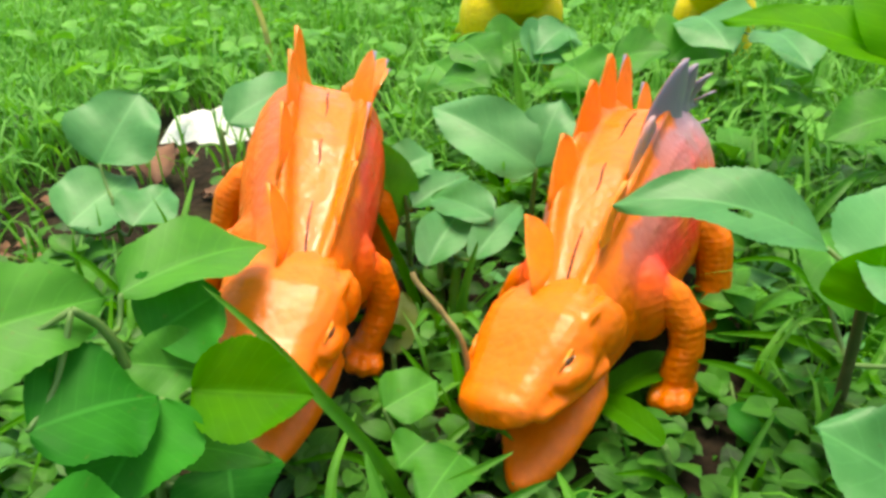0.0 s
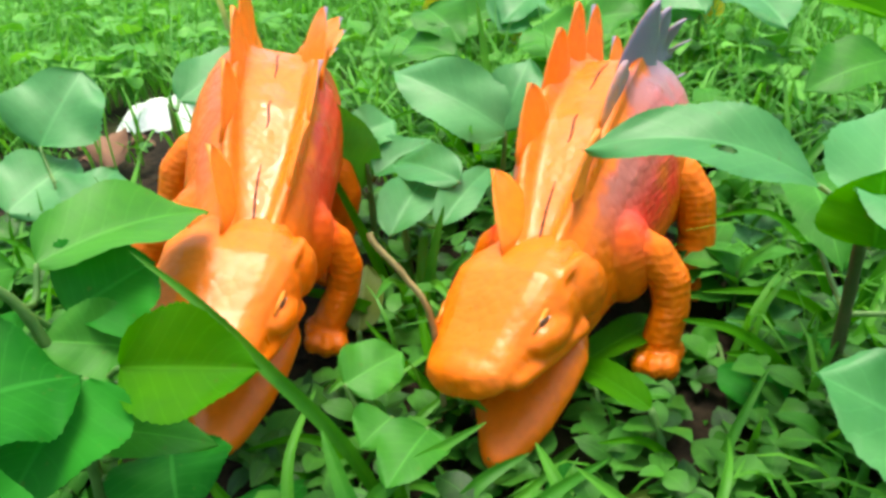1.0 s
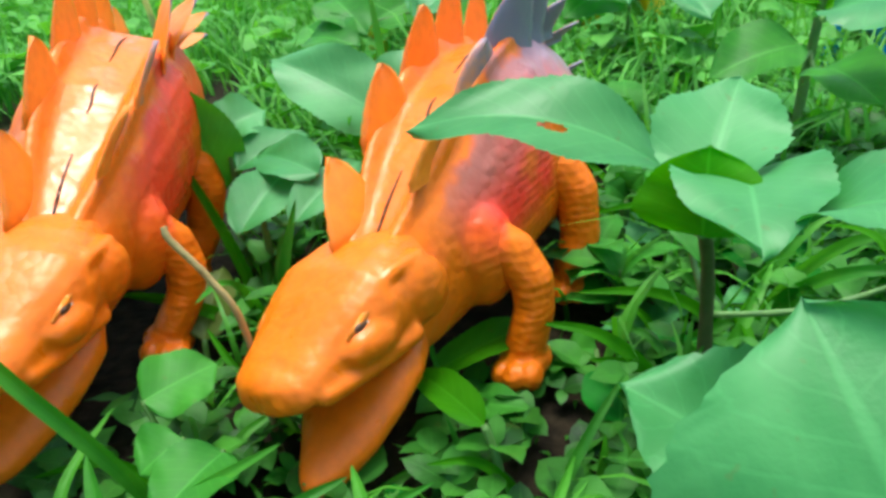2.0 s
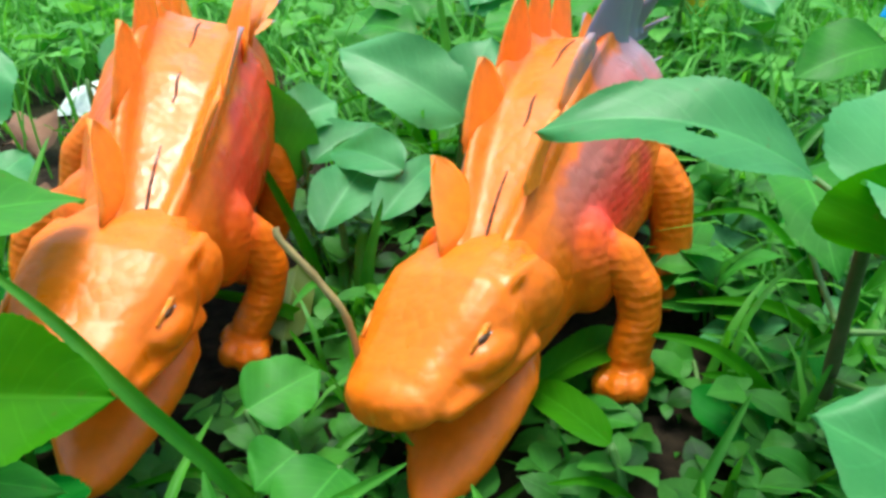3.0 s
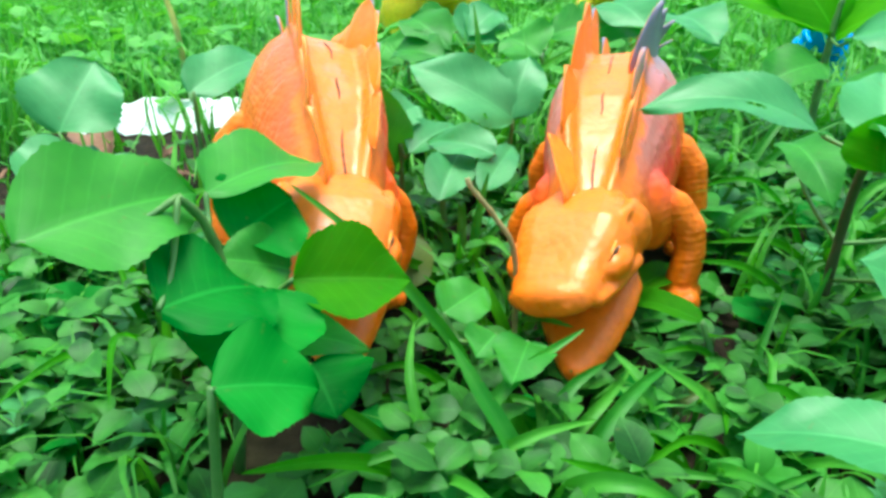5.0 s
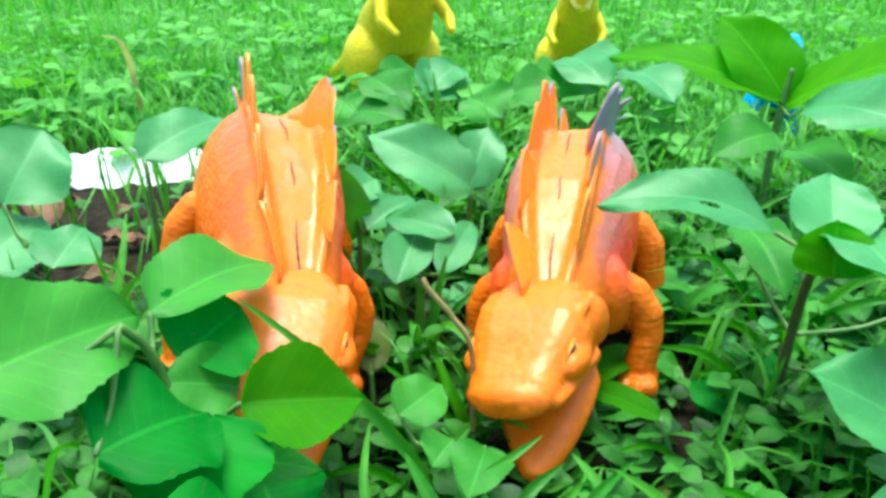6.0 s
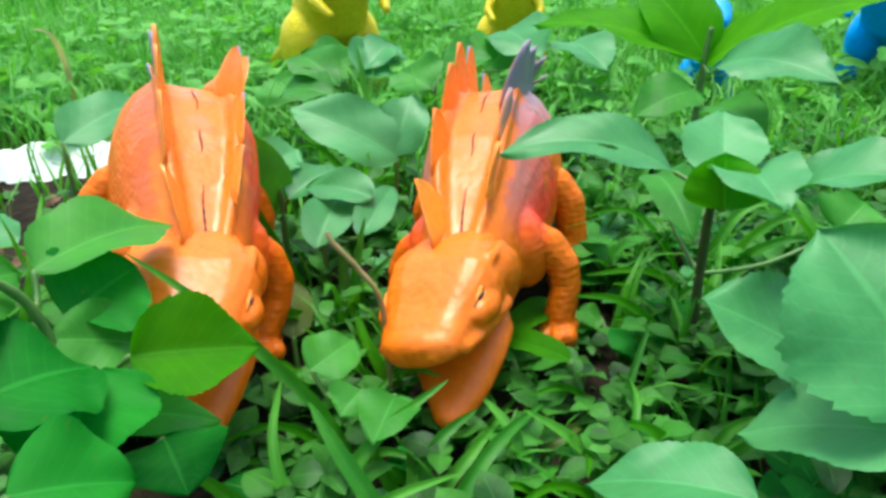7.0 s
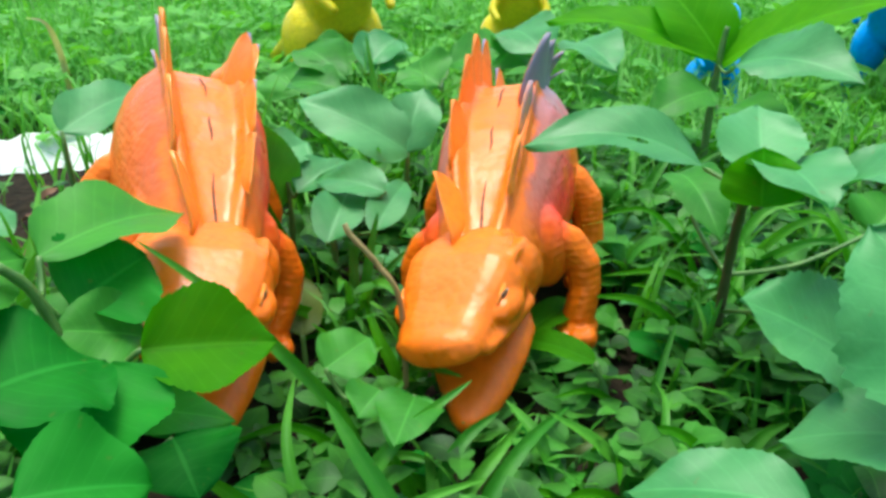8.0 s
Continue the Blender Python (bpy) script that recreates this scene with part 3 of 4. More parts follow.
leaf(right_plant, (0.1297, 0.2018, 0.0651), (0.1268, 0.1624, 0.0540), (-0.30, -0.60, 0.74), 0.0180, leaf_green, 0.20, 0.30)
leaf(right_plant, (0.1300, 0.0980, 0.0480), (0.0980, 0.1090, 0.0652), (-0.15, -0.55, 0.80), 0.0330, leaf_pale, 0.08, 0.15, 0.07)
leaf(right_plant, (0.1287, 0.0613, 0.0611), (0.1185, 0.0975, 0.0880), (-0.43, -0.46, 0.78), 0.0500, leaf_pale, 0.08, 0.20, 0.06)
leaf(right_plant, (0.1270, 0.0560, 0.0575), (0.0996, 0.0871, 0.0390), (-0.24, -0.27, 0.93), 0.0260, leaf_pale, 0.12, 0.20)
leaf(right_plant, (0.0865, 0.0578, 0.0482), (0.0580, 0.0782, 0.0389), (-0.07, -0.14, 0.99), 0.0200, leaf_pale, 0.12, 0.20)
leaf(right_plant, (0.1728, 0.1531, 0.0584), (0.1858, 0.1591, 0.0648), (-0.44, -0.52, 0.73), 0.0220, leaf_green, 0.10, 0.20)
stem(right_plant, (0.131, 0.164, -0.004), (0.129, 0.161, 0.03), (0.125, 0.154, 0.060), (0.119, 0.143, 0.078), (0.117, 0.139, 0.086), r=0.0019, r1=0.0012, material=stem_brown)
stem(right_plant, (0.138, 0.052, -0.004), (0.136, 0.054, 0.03), (0.128, 0.059, 0.0565), r=0.002)
stem(right_plant, (0.092, 0.055, -0.004), (0.090, 0.057, 0.02), (0.0865, 0.0578, 0.0482), r=0.002)
stem(right_plant, (0.117, 0.139, 0.086), (0.1185, 0.1500, 0.0800), (0.1153, 0.1601, 0.0809), r=0.0008, r1=0.0007, name="leaf_stalk")
stem(right_plant, (0.117, 0.139, 0.086), (0.1167, 0.1363, 0.082), (0.1163, 0.1335, 0.0861), r=0.0008, r1=0.0007, name="leaf_stalk")
stem(right_plant, (0.117, 0.139, 0.086), (0.1208, 0.1385, 0.0832), (0.1246, 0.138, 0.0883), r=0.0008, r1=0.0007, name="leaf_stalk")
stem(right_plant, (0.117, 0.139, 0.086), (0.1164, 0.135, 0.0787), (0.1159, 0.131, 0.0794), r=0.0008, r1=0.0007, name="leaf_stalk")
stem(right_plant, (0.117, 0.139, 0.086), (0.1238, 0.1321, 0.083), (0.1306, 0.1252, 0.084), r=0.0008, r1=0.0007, name="leaf_stalk")
stem(right_plant, (0.1275, 0.158, 0.045), (0.1286, 0.1799, 0.051), (0.1297, 0.2018, 0.0651), r=0.0008, r1=0.0007, name="leaf_stalk")
stem(right_plant, (0.129, 0.161, 0.030), (0.1330, 0.1300, 0.0440), (0.1300, 0.0980, 0.0480), r=0.0008, r1=0.0007, name="leaf_stalk")
stem(right_plant, (0.128, 0.059, 0.0565), (0.1284, 0.0601, 0.0548), (0.1287, 0.0613, 0.0611), r=0.0008, r1=0.0007, name="leaf_stalk")
stem(right_plant, (0.1275, 0.158, 0.045), (0.1502, 0.1556, 0.0477), (0.1728, 0.1531, 0.0584), r=0.0008, r1=0.0007, name="leaf_stalk")

back_plant = weed("green broad-leaved weed behind the toys, top leaves coloured as if lit through")
leaf(back_plant, (0.2114, 0.3222, 0.0806), (0.1295, 0.3706, 0.0991), (-0.17, -0.41, 0.90), 0.0360, leaf_young_lit, 0.14, 0.20)
leaf(back_plant, (0.2126, 0.3221, 0.0835), (0.1883, 0.3622, 0.1230), (-0.35, -0.70, 0.62), 0.0360, leaf_young_lit, 0.10, 0.20)
leaf(back_plant, (0.2131, 0.3214, 0.0815), (0.2774, 0.2563, 0.1190), (-0.30, -0.42, 0.85), 0.0360, leaf_young_lit, 0.12, 0.20)
leaf(back_plant, (0.1989, 0.2841, 0.0879), (0.2178, 0.2222, 0.0895), (-0.36, -0.53, 0.77), 0.0336, leaf_pale, 0.14, 0.20, 0.08)
leaf(back_plant, (0.1983, 0.3042, 0.0715), (0.1621, 0.2967, 0.0611), (-0.28, -0.56, 0.78), 0.0280, leaf_green, 0.10, 0.20)
leaf(back_plant, (0.2055, 0.2981, 0.0636), (0.2062, 0.2485, 0.0621), (-0.33, -0.52, 0.79), 0.0240, leaf_green, 0.10, 0.20)
stem(back_plant, (0.205, 0.31, -0.004), (0.208, 0.318, 0.04), (0.2114, 0.3222, 0.0804), (0.214, 0.323, 0.10), r=0.0026, r1=0.0014)
stem(back_plant, (0.2114, 0.3222, 0.0804), (0.2051, 0.3032, 0.0801), (0.1989, 0.2841, 0.0879), r=0.0008, r1=0.0007, name="leaf_stalk")
stem(back_plant, (0.209, 0.319, 0.065), (0.2036, 0.3116, 0.0643), (0.1983, 0.3042, 0.0715), r=0.0008, r1=0.0007, name="leaf_stalk")
stem(back_plant, (0.209, 0.319, 0.065), (0.2072, 0.3085, 0.0603), (0.2055, 0.2981, 0.0636), r=0.0008, r1=0.0007, name="leaf_stalk")

left_plant = weed("leafy weed with broad green leaves before the toys")
leaf(left_plant, (-0.0602, 0.1236, 0.0838), (-0.0374, 0.1639, 0.0763), (0.15, -0.48, 0.86), 0.0240, leaf_green, 0.10, 0.25)
leaf(left_plant, (-0.0546, 0.1206, 0.0726), (-0.0417, 0.1383, 0.0760), (0.26, -0.77, 0.59), 0.0260, leaf_dark, 0.05, 0.20)
leaf(left_plant, (-0.0395, 0.1097, 0.0665), (-0.0110, 0.1146, 0.0620), (0.18, -0.80, 0.58), 0.0225, leaf_young, 0.06, 0.50, 0.02)
leaf(left_plant, (-0.0418, 0.1203, 0.0636), (-0.0582, 0.1124, 0.0715), (0.25, -0.66, 0.71), 0.0180, leaf_green, 0.08, 0.20)
leaf(left_plant, (-0.0627, 0.0859, 0.0735), (-0.0466, 0.1078, 0.0657), (0.22, -0.46, 0.86), 0.0320, leaf_dark, 0.10, 0.15)
leaf(left_plant, (-0.0461, 0.1076, 0.0650), (-0.0500, 0.0798, 0.0559), (0.26, -0.60, 0.76), 0.0300, leaf_dark, 0.08, 0.15)
leaf(left_plant, (-0.0469, 0.0601, 0.0724), (-0.0297, 0.0685, 0.0646), (0.22, -0.48, 0.85), 0.0200, leaf_dark, 0.10, 0.20)
leaf(left_plant, (-0.0502, 0.1011, 0.0576), (-0.0217, 0.1090, 0.0454), (0.17, -0.53, 0.83), 0.0110, leaf_green, 0.12, 0.20)
leaf(left_plant, (-0.0386, 0.1165, 0.0375), (-0.0312, 0.1006, 0.0315), (0.15, -0.50, 0.85), 0.0260, leaf_dark, 0.10, 0.15)
leaf(left_plant, (-0.0867, 0.0865, 0.0890), (-0.0606, 0.1203, 0.0850), (0.29, -0.61, 0.74), 0.0290, leaf_green, 0.08, 0.15)
stem(left_plant, (-0.062, 0.112, -0.004), (-0.058, 0.114, 0.03), (-0.056, 0.113, 0.062), (-0.058, 0.112, 0.080), (-0.062, 0.108, 0.089), r=0.0018, r1=0.0010)
stem(left_plant, (-0.047, 0.058, -0.004), (-0.05, 0.058, 0.03), (-0.0469, 0.0601, 0.0725), r=0.0016)
stem(left_plant, (-0.058, 0.112, 0.08), (-0.0591, 0.1178, 0.0779), (-0.0602, 0.1236, 0.0838), r=0.0008, r1=0.0007, name="leaf_stalk")
stem(left_plant, (-0.058, 0.112, 0.08), (-0.0563, 0.1163, 0.0723), (-0.0546, 0.1206, 0.0726), r=0.0008, r1=0.0007, name="leaf_stalk")
stem(left_plant, (-0.056, 0.113, 0.062), (-0.0471, 0.1114, 0.061), (-0.0395, 0.1097, 0.0665), r=0.0008, r1=0.0007, name="leaf_stalk")
stem(left_plant, (-0.056, 0.113, 0.062), (-0.0489, 0.1167, 0.0588), (-0.0418, 0.1203, 0.0636), r=0.0008, r1=0.0007, name="leaf_stalk")
stem(left_plant, (-0.062, 0.108, 0.089), (-0.0624, 0.097, 0.0772), (-0.0627, 0.0859, 0.0735), r=0.0008, r1=0.0007, name="leaf_stalk")
stem(left_plant, (-0.056, 0.113, 0.062), (-0.051, 0.1103, 0.0595), (-0.0461, 0.1076, 0.065), r=0.0008, r1=0.0007, name="leaf_stalk")
stem(left_plant, (-0.056, 0.113, 0.062), (-0.0531, 0.1071, 0.0558), (-0.0502, 0.1011, 0.0576), r=0.0008, r1=0.0007, name="leaf_stalk")
stem(left_plant, (-0.058, 0.114, 0.03), (-0.0483, 0.1153, 0.0298), (-0.0386, 0.1165, 0.0375), r=0.0008, r1=0.0007, name="leaf_stalk")
stem(left_plant, (-0.062, 0.108, 0.089), (-0.0743, 0.0973, 0.0845), (-0.0867, 0.0865, 0.0890), r=0.0008, r1=0.0007, name="leaf_stalk")

mid_plant = weed("broad-leaved weed between the two toys")
leaf(mid_plant, (0.0410, 0.2799, 0.0551), (-0.0086, 0.2975, 0.0781), (-0.01, -0.67, 0.74), 0.0320, leaf_pale, 0.10, 0.15)
leaf(mid_plant, (0.0394, 0.2802, 0.0557), (0.0515, 0.3020, 0.0800), (-0.09, -0.60, 0.78), 0.0250, leaf_pale, 0.10, 0.15)
leaf(mid_plant, (-0.0085, 0.2432, 0.0529), (0.0130, 0.2640, 0.0580), (0.01, -0.58, 0.81), 0.0175, leaf_pale, 0.10, 0.20)
leaf(mid_plant, (-0.0160, 0.2500, 0.0440), (-0.0279, 0.2420, 0.0864), (0.35, -0.86, 0.30), 0.0230, leaf_green, 0.06, 0.20)
leaf(mid_plant, (0.0013, 0.2082, 0.0451), (0.0144, 0.2447, 0.0557), (0.00, -0.67, 0.74), 0.0175, leaf_pale, 0.10, 0.20)
leaf(mid_plant, (0.0244, 0.2237, 0.0575), (-0.0017, 0.2450, 0.0570), (-0.00, -0.58, 0.82), 0.0170, leaf_pale, 0.10, 0.20)
leaf(mid_plant, (0.0183, 0.2093, 0.0475), (0.0353, 0.2432, 0.0545), (-0.04, -0.67, 0.74), 0.0135, leaf_pale, 0.10, 0.20)
leaf(mid_plant, (-0.0175, 0.2562, 0.0620), (-0.0032, 0.2687, 0.0658), (0.05, -0.71, 0.71), 0.0200, leaf_pale, 0.10, 0.20)
stem(mid_plant, (0.035, 0.275, -0.004), (0.038, 0.278, 0.03), (0.0402, 0.280, 0.0553), r=0.0018)
stem(mid_plant, (0.005, 0.222, -0.004), (0.004, 0.224, 0.03), (0.003, 0.226, 0.05), r=0.0016)
stem(mid_plant, (-0.012, 0.245, -0.004), (-0.012, 0.246, 0.03), (-0.012, 0.248, 0.055), r=0.0016)
stem(mid_plant, (-0.012, 0.248, 0.055), (-0.0103, 0.2456, 0.0499), (-0.0085, 0.2432, 0.0529), r=0.0008, r1=0.0007, name="leaf_stalk")
stem(mid_plant, (-0.012, 0.246, 0.045), (-0.0138, 0.2480, 0.0421), (-0.0160, 0.2500, 0.0440), r=0.0008, r1=0.0007, name="leaf_stalk")
stem(mid_plant, (0.003, 0.226, 0.05), (0.0022, 0.2171, 0.0436), (0.0013, 0.2082, 0.0451), r=0.0008, r1=0.0007, name="leaf_stalk")
stem(mid_plant, (0.003, 0.226, 0.05), (0.0137, 0.2248, 0.0498), (0.0244, 0.2237, 0.0575), r=0.0008, r1=0.0007, name="leaf_stalk")
stem(mid_plant, (0.003, 0.226, 0.05), (0.0106, 0.2177, 0.0447), (0.0183, 0.2093, 0.0475), r=0.0008, r1=0.0007, name="leaf_stalk")
stem(mid_plant, (-0.012, 0.248, 0.055), (-0.0148, 0.2521, 0.0545), (-0.0175, 0.2562, 0.062), r=0.0008, r1=0.0007, name="leaf_stalk")

olive_plant = weed("weed with a yellowing olive leaf")
leaf(olive_plant, (-0.0097, 0.1914, 0.0180), (-0.0099, 0.2171, 0.0298), (0.06, -0.80, 0.59), 0.0150, leaf_olive, 0.06, 0.20)
stem(olive_plant, (-0.009, 0.188, -0.004), (-0.0095, 0.189, 0.008), (-0.0097, 0.1914, 0.0180), r=0.0012)

round_plant = weed("small weed with round leaves")
leaf(round_plant, (-0.0019, 0.1409, 0.0365), (0.0121, 0.1537, 0.0375), (0.02, -0.70, 0.72), 0.0170, leaf_green, 0.05, 0.12)
leaf(round_plant, (0.0212, 0.1270, 0.0340), (0.0132, 0.1078, 0.0332), (-0.03, -0.60, 0.80), 0.0160, leaf_green, 0.08, 0.20)
leaf(round_plant, (0.0120, 0.1288, 0.0360), (0.0052, 0.1208, 0.0335), (0.00, -0.62, 0.78), 0.0140, leaf_green, 0.08, 0.20)
stem(round_plant, (0.008, 0.136, -0.004), (0.007, 0.135, 0.018), (0.006, 0.134, 0.030), r=0.0012)
stem(round_plant, (0.006, 0.134, 0.03), (0.0021, 0.1375, 0.0293), (-0.0019, 0.1409, 0.0365), r=0.0008, r1=0.0007, name="leaf_stalk")
stem(round_plant, (0.006, 0.134, 0.03), (0.0136, 0.1305, 0.028), (0.0212, 0.127, 0.034), r=0.0008, r1=0.0007, name="leaf_stalk")
stem(round_plant, (0.006, 0.134, 0.03), (0.009, 0.1314, 0.029), (0.012, 0.1288, 0.036), r=0.0008, r1=0.0007, name="leaf_stalk")

haze_plant = weed("weed with round pale leaves beside bare soil")
leaf(haze_plant, (-0.1643, 0.2804, 0.0560), (-0.1541, 0.3143, 0.0816), (0.34, -0.75, 0.56), 0.0420, leaf_pale, 0.05, 0.10)
leaf(haze_plant, (-0.1661, 0.2491, 0.0389), (-0.1536, 0.2879, 0.0475), (0.39, -0.56, 0.73), 0.0360, leaf_pale, 0.05, 0.10)
leaf(haze_plant, (-0.1387, 0.2544, 0.0367), (-0.1345, 0.2851, 0.0429), (0.35, -0.57, 0.74), 0.0260, leaf_pale, 0.05, 0.10)
leaf(haze_plant, (-0.1166, 0.3233, 0.0620), (-0.0847, 0.3753, 0.0691), (0.18, -0.72, 0.67), 0.0300, leaf_pale, 0.10, 0.15)
stem(haze_plant, (-0.150, 0.262, -0.004), (-0.152, 0.263, 0.02), (-0.152, 0.265, 0.045), r=0.0018)
stem(haze_plant, (-0.106, 0.285, -0.004), (-0.105, 0.287, 0.03), (-0.105, 0.289, 0.07), r=0.0018)
stem(haze_plant, (-0.152, 0.265, 0.045), (-0.1582, 0.2727, 0.0465), (-0.1643, 0.2804, 0.056), r=0.0008, r1=0.0007, name="leaf_stalk")
stem(haze_plant, (-0.152, 0.263, 0.03), (-0.159, 0.256, 0.0304), (-0.1661, 0.2491, 0.0389), r=0.0008, r1=0.0007, name="leaf_stalk")
stem(haze_plant, (-0.152, 0.263, 0.03), (-0.1453, 0.2587, 0.0294), (-0.1387, 0.2544, 0.0367), r=0.0008, r1=0.0007, name="leaf_stalk")
stem(haze_plant, (-0.105, 0.289, 0.07), (-0.1108, 0.3061, 0.062), (-0.1166, 0.3233, 0.062), r=0.0008, r1=0.0007, name="leaf_stalk")

far_plant = weed("broad-leaved weeds near the yellow toys")
far_plant.location.z = -0.014
leaf(far_plant, (-0.0027, 0.4077, 0.0977), (0.0196, 0.3753, 0.0833), (0.00, -0.72, 0.70), 0.0280, leaf_green, 0.10, 0.20)
leaf(far_plant, (-0.0120, 0.3849, 0.0825), (0.0165, 0.3647, 0.0804), (0.01, -0.64, 0.77), 0.0300, leaf_green, 0.10, 0.20)
leaf(far_plant, (0.0836, 0.4101, 0.0847), (0.1152, 0.4045, 0.0900), (-0.13, -0.64, 0.76), 0.0300, leaf_green, 0.10, 0.20)
leaf(far_plant, (0.0702, 0.3704, 0.0803), (0.0538, 0.3940, 0.0870), (-0.08, -0.64, 0.76), 0.0350, leaf_green, 0.10, 0.20)
leaf(far_plant, (0.0592, 0.4753, 0.0917), (0.0372, 0.4547, 0.0770), (-0.05, -0.65, 0.75), 0.0300, leaf_pale, 0.10, 0.20)
leaf(far_plant, (0.1455, 0.4909, 0.0936), (0.1561, 0.4338, 0.0811), (-0.18, -0.64, 0.75), 0.0450, leaf_pale, 0.10, 0.20)
leaf(far_plant, (0.1901, 0.4763, 0.0853), (0.1975, 0.4177, 0.0740), (-0.23, -0.61, 0.76), 0.0400, leaf_pale, 0.10, 0.20)
leaf(far_plant, (0.0072, 0.4751, 0.0735), (0.0404, 0.4957, 0.0824), (-0.02, -0.87, 0.50), 0.0400, leaf_green, 0.10, 0.20)
leaf(far_plant, (0.0369, 0.4541, 0.0734), (0.0638, 0.4843, 0.0866), (-0.07, -0.86, 0.50), 0.0400, leaf_pale, 0.10, 0.20)
leaf(far_plant, (-0.0073, 0.4033, 0.0707), (-0.0236, 0.4246, 0.0815), (0.05, -0.85, 0.52), 0.0350, leaf_green, 0.10, 0.20)
leaf(far_plant, (0.1240, 0.4618, 0.0712), (0.1579, 0.4969, 0.0844), (-0.21, -0.84, 0.50), 0.0450, leaf_green, 0.10, 0.20)
stem(far_plant, (0.0, 0.40, -0.004), (-0.004, 0.40, 0.05), (-0.005, 0.398, 0.085), r=0.002)
stem(far_plant, (0.075, 0.392, -0.004), (0.076, 0.392, 0.04), (0.076, 0.391, 0.08), r=0.002)
stem(far_plant, (0.06, 0.478, -0.004), (0.0593, 0.4752, 0.0916), r=0.002)
stem(far_plant, (0.165, 0.488, -0.004), (0.166, 0.487, 0.088), r=0.002)
stem(far_plant, (-0.005, 0.398, 0.085), (-0.0039, 0.4029, 0.0873), (-0.0027, 0.4077, 0.0977), r=0.0008, r1=0.0007, name="leaf_stalk")
stem(far_plant, (-0.005, 0.398, 0.085), (-0.0085, 0.3915, 0.0798), (-0.012, 0.3849, 0.0825), r=0.0008, r1=0.0007, name="leaf_stalk")
stem(far_plant, (0.076, 0.391, 0.08), (0.0798, 0.4006, 0.0784), (0.0836, 0.4101, 0.0847), r=0.0008, r1=0.0007, name="leaf_stalk")
stem(far_plant, (0.076, 0.391, 0.08), (0.0731, 0.3807, 0.0761), (0.0702, 0.3704, 0.0803), r=0.0008, r1=0.0007, name="leaf_stalk")
stem(far_plant, (0.166, 0.487, 0.088), (0.1557, 0.4889, 0.0868), (0.1455, 0.4909, 0.0936), r=0.0008, r1=0.0007, name="leaf_stalk")
stem(far_plant, (0.166, 0.487, 0.088), (0.178, 0.4817, 0.0827), (0.1901, 0.4763, 0.0853), r=0.0008, r1=0.0007, name="leaf_stalk")
stem(far_plant, (0.0593, 0.4752, 0.0916), (0.0333, 0.4752, 0.0785), (0.0072, 0.4751, 0.0735), r=0.0008, r1=0.0007, name="leaf_stalk")
stem(far_plant, (0.0593, 0.4752, 0.0916), (0.0481, 0.4647, 0.0785), (0.0369, 0.4541, 0.0734), r=0.0008, r1=0.0007, name="leaf_stalk")
stem(far_plant, (-0.005, 0.398, 0.085), (-0.0062, 0.4007, 0.0738), (-0.0073, 0.4033, 0.0707), r=0.0008, r1=0.0007, name="leaf_stalk")
stem(far_plant, (0.166, 0.487, 0.088), (0.145, 0.4744, 0.0756), (0.124, 0.4618, 0.0712), r=0.0008, r1=0.0007, name="leaf_stalk")

lance_plant = weed("weed with narrow pointed bright leaves")
leaf(lance_plant, (0.0619, 0.1699, 0.0204), (0.0948, 0.1945, 0.0198), (-0.09, -0.44, 0.89), 0.0110, leaf_young, 0.10, 0.25)
leaf(lance_plant, (0.0758, 0.1370, 0.0316), (0.0567, 0.1654, 0.0253), (-0.07, -0.41, 0.91), 0.0090, leaf_young, 0.08, 0.25)
leaf(lance_plant, (0.0662, 0.1718, 0.0077), (0.0883, 0.1602, 0.0154), (-0.09, -0.40, 0.91), 0.0120, leaf_green, 0.10, 0.20)
stem(lance_plant, (0.068, 0.158, -0.004), (0.0665, 0.162, 0.008), (0.066, 0.166, 0.014), r=0.0012)
stem(lance_plant, (0.080, 0.132, -0.004), (0.079, 0.134, 0.02), (0.0758, 0.1371, 0.0316), r=0.0012)
stem(lance_plant, (0.066, 0.166, 0.014), (0.064, 0.1679, 0.0132), (0.0619, 0.1699, 0.0204), r=0.0008, r1=0.0007, name="leaf_stalk")
stem(lance_plant, (0.066, 0.166, 0.014), (0.0661, 0.1689, 0.0069), (0.0662, 0.1718, 0.0077), r=0.0008, r1=0.0007, name="leaf_stalk")

rounder_plant = weed("small weed with round dark leaves")
leaf(rounder_plant, (0.1083, 0.1533, 0.0164), (0.1136, 0.1789, 0.0164), (-0.28, -0.61, 0.74), 0.0185, leaf_dark, 0.05, 0.10)
leaf(rounder_plant, (0.1078, 0.1910, 0.0120), (0.0986, 0.1971, 0.0074), (-0.20, -0.59, 0.78), 0.0130, leaf_green, 0.05, 0.10)
stem(rounder_plant, (0.109, 0.168, -0.004), (0.109, 0.168, 0.006), (0.1085, 0.166, 0.011), r=0.0012)
stem(rounder_plant, (0.1085, 0.166, 0.011), (0.1084, 0.1597, 0.0097), (0.1083, 0.1533, 0.0164), r=0.0008, r1=0.0007, name="leaf_stalk")
stem(rounder_plant, (0.1085, 0.166, 0.011), (0.1081, 0.1785, 0.0075), (0.1078, 0.191, 0.012), r=0.0008, r1=0.0007, name="leaf_stalk")

